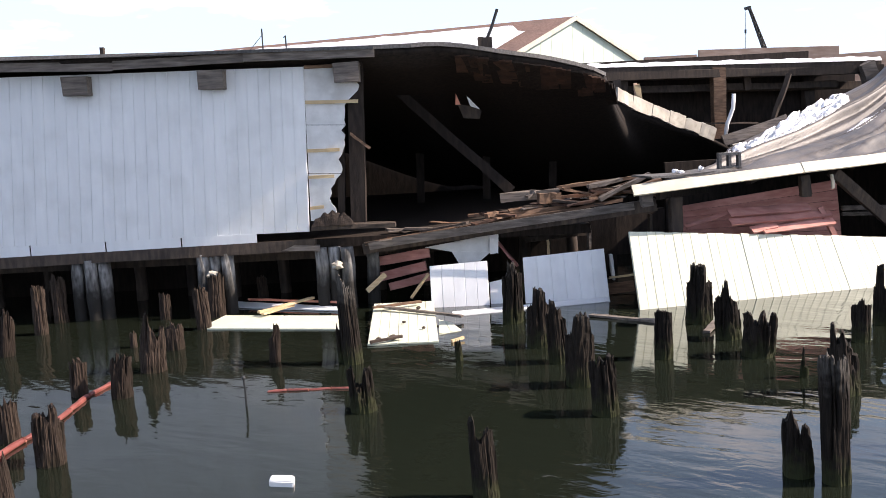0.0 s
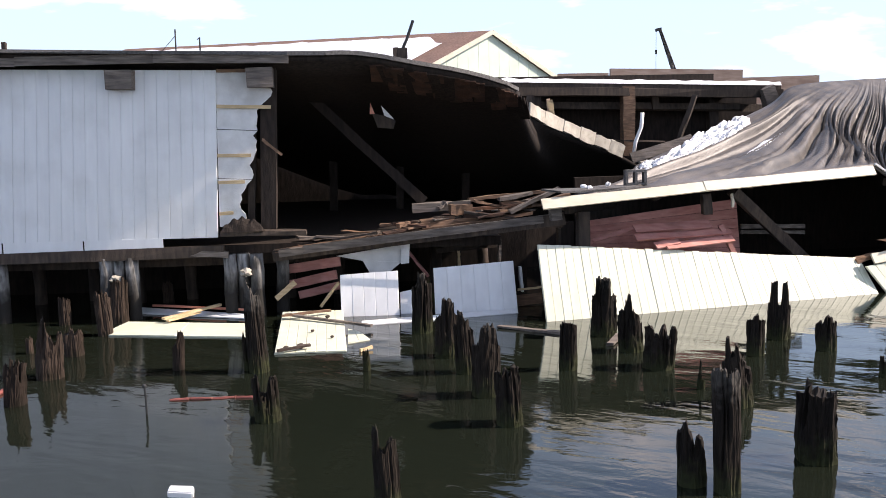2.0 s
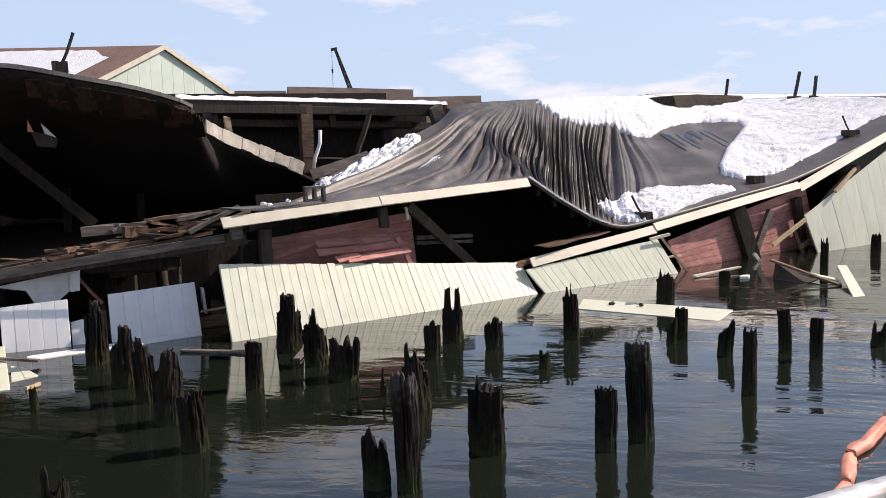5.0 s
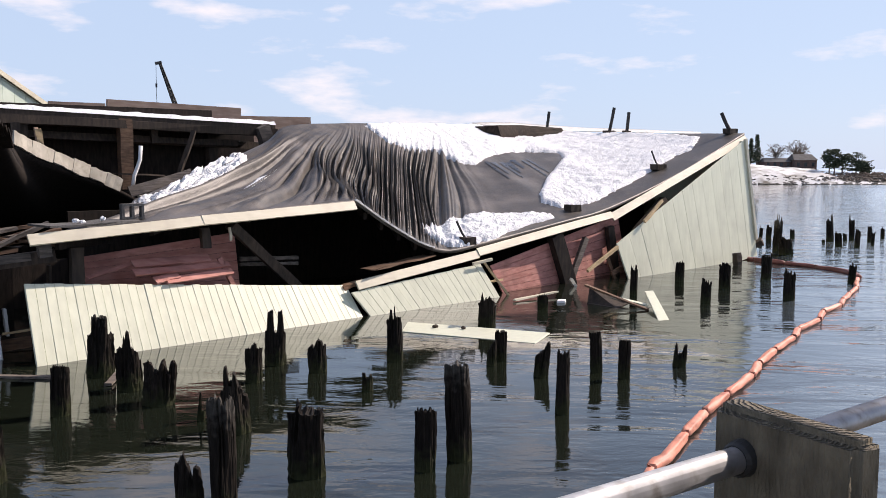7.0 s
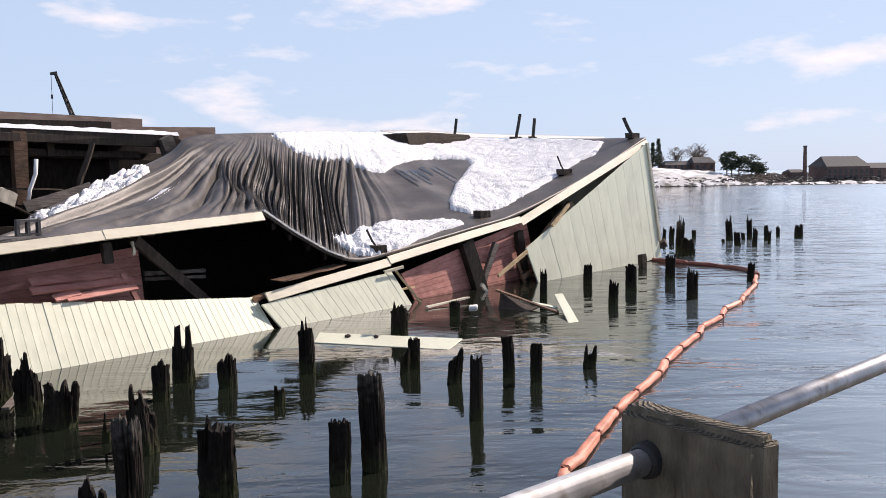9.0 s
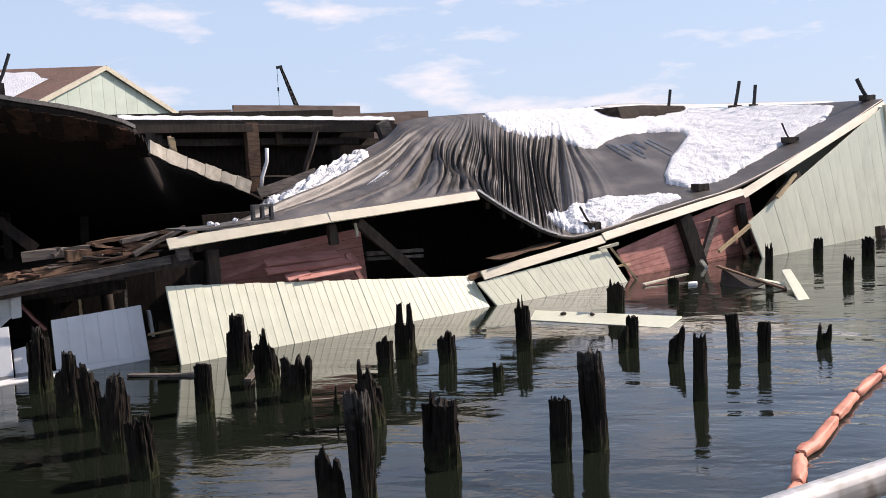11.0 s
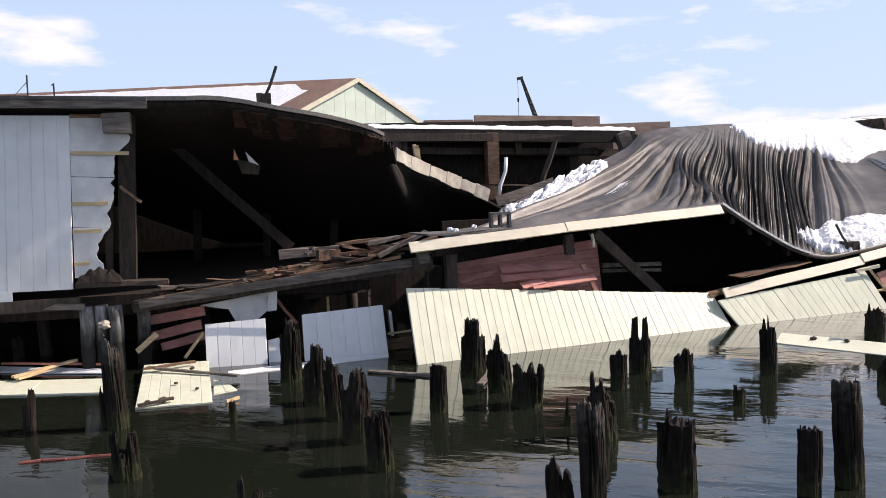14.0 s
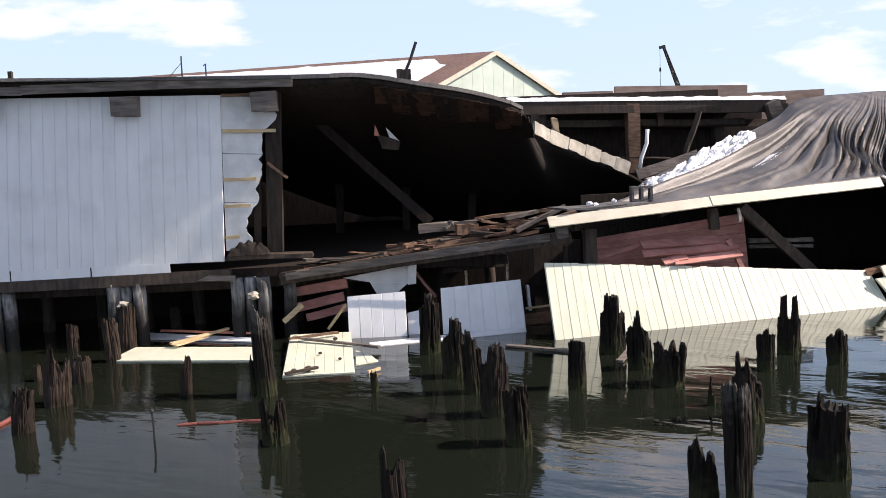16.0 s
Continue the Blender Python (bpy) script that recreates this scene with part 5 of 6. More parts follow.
def snow_patch(label, poly, nu, nv, height, seed, broken=-1.0):
    """Lumpy snow lying on the membrane inside an outline drawn on the roof."""
    u_lo, u_hi = min(p[0] for p in poly) - 0.01, max(p[0] for p in poly) + 0.01
    v_lo, v_hi = max(min(p[1] for p in poly) - 0.02, 0), min(max(p[1] for p in poly) + 0.02, 1)
    cover = {}
    for i in range(nu + 1):
        for j in range(nv + 1):
            u, v = u_lo + (u_hi - u_lo) * i / nu, v_lo + (v_hi - v_lo) * j / nv
            wob = noise.noise(Vector((u * 70, v * 24, seed))) + 0.5 * noise.noise(Vector((u * 200, v * 70, seed)))
            cover[i, j] = inside(poly, u + 0.003 * wob, v + 0.009 * wob) and (broken < 0 or abs(wob) > broken)
    bm = bmesh.new()
    grid = {}
    for (i, j), on in cover.items():
        near = [cover.get((i + a, j + b), False) for a in (-2, -1, 0, 1, 2) for b in (-2, -1, 0, 1, 2)]
        if not any(near[k] for k in (6, 7, 8, 11, 12, 13, 16, 17, 18)):
            continue
        full = sum(near) / 25
        u, v = u_lo + (u_hi - u_lo) * i / nu, v_lo + (v_hi - v_lo) * j / nv
        base = eave(u).lerp(spline(BACK_2, u), v) + membrane_lift(u, v, 0.35 - 0.25 * full)
        lump = noise.noise(base * 2.2) * 0.4 + noise.noise(base * 5.0) * 0.4 + noise.noise(base * 9.0) * 0.35
        grid[i, j] = bm.verts.new(base + Vector((0, 0, 0.01 + height * full * (1 + 0.8 * lump) if on else -0.03)))
    for i in range(nu):
        for j in range(nv):
            c = [(i, j), (i + 1, j), (i + 1, j + 1), (i, j + 1)]
            if all(k in grid for k in c) and sum(cover[k] for k in c) >= 1:
                bm.faces.new([grid[k] for k in c])
    bmesh.ops.delete(bm, geom=[v for v in bm.verts if not v.link_faces], context="VERTS")
    return tagged(mesh_object("snow_patch", bm, SNOW, smooth=True), label, "snow", kind="stuff")


snow_patch("thick lumpy old snow on the fallen roof", SNOW_MAIN, 240, 130, 0.14, 1.0)
snow_patch("lumpy snow in the trough of the fallen roof", SNOW_LOW, 130, 80, 0.17, 2.0)
snow_patch("broken snow lumps in the roof valley", SNOW_VALLEY, 110, 80, 0.20, 3.0, 0.18)
snow_patch("thin streak of snow in a membrane fold", SNOW_STREAK, 40, 30, 0.05, 4.0)

# ---- dark wet runs where meltwater leaves the snow ----
WETRUN = material("wet_black_membrane", (0.010, 0.009, 0.009), (0.026, 0.023, 0.021), 0.3, scale=3.0, bump=0.2, fine=12, specular=0.5)
bm = bmesh.new()
run_rnd = random.Random(12)
for k in range(7):
    u0, v0 = 0.712 + 0.0155 * k + run_rnd.uniform(-0.003, 0.003), 0.56 - 0.008 * k + run_rnd.uniform(-0.02, 0.02)
    length, wide = run_rnd.uniform(0.08, 0.24), run_rnd.uniform(0.003, 0.0075)
    rows = []
    for q in range(9):
        t = q / 8
        v = v0 - length * t
        half = wide * (1 - 0.7 * t) * (1 + 0.5 * noise.noise(Vector((q * 0.8, k, 0))))
        mid = u0 + 0.002 * noise.noise(Vector((q * 0.5, k, 3)))
        rows.append([bm.verts.new(eave(u).lerp(spline(BACK_2, u), v) + membrane_lift(u, v) + Vector((0, -0.004, 0.02))) for u in (mid - half, mid, mid + half)])
    for p, q in zip(rows, rows[1:]):
        for c in range(2):
            bm.faces.new((p[c], p[c + 1], q[c + 1], q[c]))
tagged(mesh_object("wet_streaks", bm, WETRUN, smooth=True), "dark wet streaks of meltwater on the membrane", "streaks", kind="stuff")

# ---- torn membrane curled up behind the snow ----
bm = bmesh.new()
FLAP = [(0.780, 0.950), (0.790, 0.833), (0.810, 0.767), (0.865, 0.767), (0.965, 0.733)]
rows = []
for (u, v), h in zip(FLAP, (0.06, 0.5, 0.78, 0.72, 0.35)):
    p = eave(u).lerp(spline(BACK_2, u), v) + membrane_lift(u, v, 0.1)
    rows.append([bm.verts.new(p + Vector((0, q * 0.25 + 0.12 * q * q, h * q))) for q in (-0.1, 0.35, 0.75, 1.0)])
for p, q in zip(rows, rows[1:]):
    for k in range(3):
        bm.faces.new((p[k], q[k], q[k + 1], p[k + 1]))
bmesh.ops.solidify(bm, geom=bm.faces[:], thickness=0.02)
tagged(mesh_object("membrane_flap", bm, DARKWOOD), "torn black membrane flap curled up behind the snow", "roof membrane")

# ---- roof curbs and leaning vent pipes ----
def roof_vent(base, top, size, label):
    v = thing("roof_vent", label, "roof vent", "vents on the roof")
    base, top = Vector(base), Vector(top)
    size *= 0.75
    bm = bmesh.new()
    beam(bm, base - Vector((size * 0.6, 0, -0.10)), base + Vector((size * 0.6, 0, 0.10)), size * 0.9, 0.24, rough=0.015, seed=int(size * 100))
    part("curb", bm, DARKWOOD, v)
    if (top - base).length > 0.4:
        bm = bmesh.new()
        tube(bm, [base + Vector((0, 0, 0.1)), base.lerp(top, 0.5), top], 0.035 if top.z < 5 or size < 0.28 else 0.085, 8)
        part("pipe", bm, BLACK, v)
    return v


roof_vent((16.77, 22.48, 1.64), (16.50, 22.67, 2.34), 0.50, "dark roof curb with a thin leaning pipe")
roof_vent((22.72, 24.22, 2.44), (22.72, 24.22, 2.44), 0.55, "low dark square roof curb")
roof_vent((29.41, 26.29, 3.91), (29.21, 26.51, 4.69), 0.60, "dark roof curb with a leaning pipe")
roof_vent((34.75, 26.90, 5.54), (34.50, 27.22, 6.47), 0.60, "dark curb with a leaning pipe at the roof corner")
roof_vent((36.40, 41.28, 6.05), (36.50, 41.19, 7.22), 0.45, "leaning black vent pipe at the back of the roof")
roof_vent((35.79, 35.55, 5.72), (35.96, 35.38, 7.15), 0.60, "dark curb with leaning vent pipe at the roof back")
roof_vent((35.62, 34.11, 5.66), (35.68, 34.04, 6.84), 0.40, "leaning black vent pipe at the back of the roof")
roof_vent((0.95, 21.99, 5.82), (1.26, 21.98, 6.67), 0.36, "tall leaning vent pipe on the sagging roof")
roof_vent((-7.85, 21.76, 6.05), (-7.83, 21.76, 6.25), 0.12, "short stub pipe on the standing roof")
flap_roof = sheet("roof_flap", [(30.43, 40.58, 6.38), (34.94, 43.04, 6.61), (44.75, 48.84, 6.84), (67.00, 55.28, 7.17)], [(32.59, 40.62, 5.79), (34.83, 41.84, 6.01), (42.07, 45.90, 6.41), (65.01, 53.63, 6.93)], 30, 4, 0.05, SHEATH, lambda u, v: Vector((0, 0, 0.06 * noise.noise(Vector((u * 9, v * 3, 1))))))
tagged(flap_roof, "curled pale metal roofing edge at the back of the roof", "roofing")

# ---- rear shed with its open dark front ----
rear = thing("rear_shed", "open-fronted dark timber shed behind, with snow on its roof", "shed")
e0, e1 = Vector((5.19, 34.02, 5.88)), Vector((16.29, 35.13, 5.64))
far = Vector((-1.2, 10, 0))
bm = bmesh.new()
quad_slab(bm, e0 + far, e1 + far, e1, e0, 0.25, (0, 0, -1))
rear_roof = part("roof", bm, DARKWOOD, rear)
bm = bmesh.new()
beam(bm, e0 + Vector((0, -0.05, -0.32)), e1 + Vector((0, -0.05, -0.32)), 0.2, 0.3, rough=0.03, seed=3)
part("eave_beam", bm, DARKWOOD, rear)
bm = bmesh.new()
n_s = 60
ring = []
for i in range(n_s + 1):
    p = e0.lerp(e1, i / n_s)
    h = 0.16 + 0.06 * noise.noise(Vector((i * 0.4, 0, 0)))
    ring.append([bm.verts.new(p + Vector((0, -0.06 + 0.05 * noise.noise(Vector((i * 0.9, 4, 0))), 0.004))), bm.verts.new(p + Vector((0, 0.1, h))), bm.verts.new(p + far * 0.95 + Vector((0, 0, h)))])
for p, q in zip(ring, ring[1:]):
    bm.faces.new((p[0], q[0], q[1], p[1]))
    bm.faces.new((p[1], q[1], q[2], p[2]))
part("roof_snow", bm, SNOW, rear_roof, "white snow lying on the roof", smooth=True)
for i, (a, b, w, mat) in enumerate((((6.45, 34.45, 5.82), (6.52, 34.45, 3.91), 0.42, DARKWOOD), ((10.04, 34.60, 5.68), (10.07, 34.61, 3.10), 0.46, BROWNWOOD), ((11.28, 35.23, 5.61), (11.32, 35.23, 4.82), 0.25, DARKWOOD), ((13.81, 35.89, 5.56), (13.88, 35.89, 3.85), 0.4, DARKWOOD), ((6.85, 33.58, 5.19), (6.92, 33.59, 4.55), 0.2, PINE), ((15.54, 34.85, 5.56), (15.87, 34.89, 4.76), 0.5, GREYWOOD))):
    bm = bmesh.new()
    beam(bm, a, b, w, w, (0, 1, 0), rough=0.02, seed=i)
    part("post", bm, mat, rear)
for i, (a, b, w) in enumerate((((10.79, 36.09, 4.96), (16.35, 36.64, 4.82), 0.3), ((6.16, 34.92, 5.50), (16.01, 35.91, 5.35), 0.25), ((8.49, 33.54, 3.74), (11.21, 33.82, 3.59), 0.05))):
    bm = bmesh.new()
    beam(bm, a, b, 0.2, w, rough=0.02, seed=i)
    part("crossbeam", bm, DARKWOOD, rear)
bm = bmesh.new()
quad_slab(bm, e0 + Vector((-1, 4.5, 0)), e1 + Vector((1, 4.5, 0)), e1 + Vector((1, 4.5, -5)), e0 + Vector((-1, 4.5, -5)), 0.2, (0, 1, 0))
part("back_wall", bm, INNER, rear)
bm = bmesh.new()
quad_slab(bm, (10.17, 34.11, 3.00), (12.63, 34.36, 3.79), (12.01, 32.69, 3.27), (9.97, 32.49, 2.87), 0.1)
tagged(mesh_object("leaning_slab", bm, WORN), "grey leaning board slab beside the valley snow", "slab")
bm = bmesh.new()
tube(bm, [(10.29, 33.52, 4.68), (10.25, 33.52, 4.17), (10.14, 33.51, 3.89), (10.03, 33.50, 3.62), (9.96, 33.49, 3.22)], 0.07, 10)
tagged(mesh_object("drain_pipe", bm, FOAM, smooth=True), "white bent drain pipe on the rear shed", "pipe")
for i, (a, b) in enumerate((((10.70, 50.00, 6.99), (13.46, 50.00, 6.99)), ((13.22, 49.00, 7.01), (20.45, 49.00, 6.85)), ((21.33, 51.00, 6.75), (25.91, 51.00, 6.82)))):
    timber("low_building", Vector(a) - Vector((0, 0, 4)), Vector(b) - Vector((0, 0, 4)), 0.3, 8.0 + (0.35, 0.62, 0.18)[i], TAN, None, "low brown wooden building behind the sheds", "building", "low buildings behind", seed=400 + i)

# ---- gabled building behind ----
house = thing("gabled_building", "pale green gabled building with snow on its brown roof", "building")
A, R, E, L = (Vector(p) for p in ((8.38, 60.00, 10.47), (-16.50, 69.00, 10.47), (13.56, 63.89, 7.60), (3.19, 56.11, 7.60)))
back_dir = (R - A)
count = 14
for i in range(count):
    u0, u1 = i / count, (i + 1) / count
    top = lambda u: L.lerp(A, u * 2) if u < 0.5 else A.lerp(E, u * 2 - 1)
    a, b = top(u0), top(u1)
    bm = bmesh.new()
    quad_slab(bm, a + (b - a) * 0.012, b - (b - a) * 0.012, Vector((b.x, b.y, 0)) - (b - a) * 0.012 * Vector((1, 1, 0)), Vector((a.x, a.y, 0)) + (b - a) * 0.012 * Vector((1, 1, 0)), 0.15)
    part("board", bm, GREENISH, house)
lift = Vector((0, 0, 0.12))
for name, p, q in (("roof", L, A), ("roof", A, E)):
    bm = bmesh.new()
    out = (p - q) * 0.04 if name and p is L else (q - p) * 0.04
    s, e = (p + out, q) if p is L else (p, q + out)
    quad_slab(bm, s + back_dir + lift, e + back_dir + lift, e + lift - back_dir * 0.008, s + lift - back_dir * 0.008, 0.15, (0, 0, -1))
    part(name, bm, SHINGLE, house, "brown shingle roof")
for p, q in ((L, A), (A, E)):
    bm = bmesh.new()
    beam(bm, p - back_dir * 0.010 + Vector((0, 0, 0.02)), q - back_dir * 0.010 + Vector((0, 0, 0.02)), 0.08, 0.28, rough=0.0)
    part("rake_board", bm, FASCIA, house)
bm = bmesh.new()
rows = []
for i in range(41):
    u = 0.06 + 0.86 * i / 40
    w = 0.10 + 0.05 * noise.noise(Vector((i * 0.5, 1, 0))) + (0.35 * max(0, 0.14 - u) / 0.14)
    rows.append([bm.verts.new(A.lerp(L, min(max(w + 0.8 * k / 6, 0), 1)) + back_dir * u + lift + Vector((0, 0, 0.05 + 0.02 * noise.noise(Vector((i * 0.7, k, 5)))))) for k in range(7)])
for p, q in zip(rows, rows[1:]):
    for k in range(6):
        bm.faces.new((p[k], p[k + 1], q[k + 1], q[k]))
part("roof_snow", bm, SNOW, house, "patchy white snow on the roof", smooth=True)
for i, (a, b) in enumerate((((-11.64, 62.00, 11.13), (-11.65, 62.00, 9.64)), ((-10.12, 62.00, 10.61), (-10.12, 62.00, 9.63)))):
    mast = thing("mast", "thin guyed mast on a roof behind" if i == 0 else "short thin mast on a roof behind", "mast", "masts behind")
    bm = bmesh.new()
    tube(bm, [Vector(b) - Vector((0, 0, 1.5)), b, a], 0.05, 6)
    part("pole", bm, BLACK, mast)
    bm = bmesh.new()
    if i == 0:
        tube(bm, [Vector(a) - Vector((0, 0, 0.4)), Vector(b) + Vector((-1.0, 0, 0))], 0.02, 4)
    else:
        tube(bm, [a, Vector(a) + Vector((-0.15, 0, -0.15))], 0.03, 4)
    part("guy_wire", bm, BLACK, mast)

# ---- crane far behind ----
crane = thing("crane", "dark lattice crane boom far behind the sheds", "crane")
ct, cb = Vector((31.12, 95.00, 14.34)), Vector((33.11, 95.00, 8.89))
cb = ct + (cb - ct) * 2.7
side = (cb - ct).normalized().cross(Vector((0, 1, 0))).normalized()
for s in (-0.5, 0.5):
    for y in (-0.2, 0.2):
        bm = bmesh.new()
        tube(bm, [ct + side * 0.12 * s + Vector((0, y * 0.5, 0)), cb + side * 0.7 * s + Vector((0, y * 2, 0))], 0.07, 6)
        part("chord", bm, BLACK, crane)
bm = bmesh.new()
for i in range(26):
    u0, u1 = i / 26, (i + 1) / 26
    s = 1 if i % 2 else -1
    tube(bm, [ct.lerp(cb, u0) + side * s * (0.06 + 0.29 * u0), ct.lerp(cb, u1) - side * s * (0.06 + 0.29 * u1)], 0.05, 4)
part("lattice", bm, BLACK, crane)
bm = bmesh.new()
beam(bm, ct + Vector((-0.45, 0, -0.08)), ct + Vector((0.15, 0, 0.05)), 0.3, 0.3)
part("head", bm, BLACK, crane)
bm = bmesh.new()
tube(bm, [ct + Vector((-0.4, 0, 0)), ct + Vector((-0.4, 0, -4.5))], 0.022, 4)
part("cable", bm, BLACK, crane)
bm = bmesh.new()
tube(bm, [ct + Vector((-0.4, 0, -2.1)), ct + Vector((-0.4, 0, -2.5))], 0.10, 6)
part("hook_block", bm, BLACK, crane)

# ---- railing on the near pier ----
post = thing("railing_post", "weathered grey timber railing post with worn end grain top", "post")
P_FL, P_FR, P_BR, P_BL = (1.413, 0.925, 3.585), (1.345, 0.600, 3.600), (1.402, 0.585, 3.604), (1.475, 0.912, 3.592)
bm = bmesh.new()
top_vs = [bm.verts.new(p) for p in (P_FL, P_BL, P_BR, P_FR)]
low_vs = [bm.verts.new((p[0], p[1], 2.5)) for p in (P_FL, P_BL, P_BR, P_FR)]
bm.faces.new(low_vs)
bm.faces.new(top_vs[::-1])
for k in range(4):
    bm.faces.new((top_vs[k], top_vs[(k + 1) % 4], low_vs[(k + 1) % 4], low_vs[k]))
bmesh.ops.recalc_face_normals(bm, faces=bm.faces[:])
bmesh.ops.bevel(bm, geom=[e for e in bm.edges if max(v.co.z for v in e.verts) > 3], offset=0.014, segments=5, affect="EDGES")
bmesh.ops.recalc_face_normals(bm, faces=bm.faces[:])
bm.normal_update()
for f in bm.faces:
    f.smooth = f.calc_area() < 0.012
    f.material_index = 1 if f.normal.z > 0.45 else 0
trunk_ob = part("timber", bm, POSTWOOD, post, smooth=False)
ENDGRAIN = bpy.data.materials.new("end_grain")
ENDGRAIN.use_nodes = True
en, el = ENDGRAIN.node_tree.nodes, ENDGRAIN.node_tree.links
wv, etc = en.new("ShaderNodeTexWave"), en.new("ShaderNodeTexCoord")
wv.wave_type, wv.rings_direction = "RINGS", "Z"
emap = en.new("ShaderNodeMapping")
emap.inputs["Location"].default_value = (-1.52, -0.80, 0)
el.new(etc.outputs["Object"], emap.inputs["Vector"])
el.new(emap.outputs["Vector"], wv.inputs["Vector"])
wv.inputs["Scale"].default_value, wv.inputs["Distortion"].default_value = 34.0, 6.5
wv.inputs["Detail"].default_value, wv.inputs["Detail Scale"].default_value = 3.0, 1.6
er = en.new("ShaderNodeValToRGB")
er.color_ramp.elements[0].color, er.color_ramp.elements[1].color = (0.085, 0.07, 0.047, 1), (0.22, 0.185, 0.13, 1)
el.new(wv.outputs["Fac"], er.inputs["Fac"])
el.new(er.outputs["Color"], en["Principled BSDF"].inputs["Base Color"])
ebp = en.new("ShaderNodeBump")
ebp.inputs["Distance"].default_value = 0.01
el.new(wv.outputs["Fac"], ebp.inputs["Height"])
el.new(ebp.outputs["Normal"], en["Principled BSDF"].inputs["Normal"])
en["Principled BSDF"].inputs["Roughness"].default_value = 0.85
trunk_ob.data.materials.append(ENDGRAIN)
rail = thing("handrail", "worn galvanised steel pipe handrail", "handrail")
bm = bmesh.new()
tube(bm, [(-4.0, 0.417, 3.620), (-1.3, 0.627, 3.563), (1.390, 0.837, 3.507)], 0.024, 20)
pipe_a = part("pipe", bm, STEEL, rail, smooth=True)
bm = bmesh.new()
tube(bm, [(1.366, 0.836, 3.507), (1.372, 0.836, 3.507), (1.392, 0.838, 3.507), (1.41, 0.839, 3.507)], 0.033, 18, [0.027, 0.031, 0.034, 0.034])
part("flange", bm, BLACK, pipe_a, "dark iron flange")
bm = bmesh.new()
tube(bm, [(1.44, 0.865, 3.498), (3.0, 0.96, 3.505), (7.0, 1.25, 3.52)], 0.024, 20)
part("pipe", bm, STEEL, rail, smooth=True)
pier = thing("pier_deck", "grey timber plank deck of the near pier", "deck", kind="structure")
bm = bmesh.new()
quad_slab(bm, (-6, 0.95, 2.44), (8, 0.95, 2.44), (8, -6, 2.44), (-6, -6, 2.44), 0.24, (0, 0, -1))
part("deck_frame", bm, DARKWOOD, pier)
for i in range(56):
    x = -6 + i * 0.25
    timber("plank", (x + 0.125, -6, 2.47), (x + 0.125, 1.0, 2.47), 0.238, 0.05, POSTWOOD, pier, seed=900 + i, rough=0.003)
for i, x in enumerate((-4.0, 0.0, 4.0)):
    support_pile(x, 0.2, 2.2, 0.16, 380 + i, DARKWOOD)

# ---- far shore ----
S0, S1 = Vector((184.60, 143.74, 0.00)), Vector((233.79, 108.66, 0.00))
S1 = S0 + (S1 - S0) * 2.4
along = (S1 - S0).normalized()
inland = Vector((-along.y, along.x, 0))
if inland.dot(S0) < 0:
    inland = -inland


def shore(px, depth=0.0, z=0.0):
    """A place on the far shore, px along it in sixths of a metre from its near end."""
    return S0 + along * ((px + 33) * 0.158) + inland * depth + Vector((0, 0, z))


bm = bmesh.new()
rows = []
for j, (d, h) in enumerate(((-1.5, -0.4), (1.0, 0.7), (3.0, 1.3), (8, 2.6), (18, 4.4), (40, 5.0), (90, 3.0))):
    row = []
    for i in range(121):
        px = -120 + i * 8.4
        hill = max(0.22, min(1.1, 1.15 - px * 0.0022) if px < 140 else 0.84 - (px - 140) / 80)
        p = shore(px, d + 1.2 * noise.noise(Vector((px * 0.06, d, 0))))
        p.z = h * (hill if j > 1 else 1) + (0.5 * noise.noise(Vector((px * 0.12, d * 0.4, 2))) if j > 0 else 0)
        row.append(bm.verts.new(p))
    rows.append(row)
for p, q in zip(rows, rows[1:]):
    for i in range(120):
        bm.faces.new((p[i], p[i + 1], q[i + 1], q[i]))
tagged(mesh_object("far_shore", bm, GROUND, smooth=True), "low snowy far shore across the water", "shore", kind="structure")
bm = bmesh.new()
rk = random.Random(5)
for i in range(1500):
    p = shore(rk.uniform(-100, 850), (q := rk.uniform(0, 1) ** 1.5 * 7.0 - 1.2), max(0.0, 0.1 + 0.33 * q))
    bmesh.ops.create_icosphere(bm, subdivisions=1, radius=rk.uniform(0.12, 0.5), matrix=Matrix.Translation(p) @ Matrix.Rotation(rk.uniform(0, 3), 4, "Z") @ Matrix.Diagonal((1.9, 1.0, 0.6, 1)))
tagged(mesh_object("shore_rocks", bm, ROCK), "dark rocks along the far shore", "rocks", kind="stuff")


def clump(bm, c, r, rnd):
    vs = [bm.verts.new(Vector(c) + Vector((rnd.uniform(-1, 1), rnd.uniform(-1, 1), rnd.uniform(-0.6, 0.6))) * r) for _ in range(4)]
    for f in ((0, 1, 2), (0, 2, 3), (0, 3, 1), (1, 3, 2)):
        bm.faces.new([vs[k] for k in f])


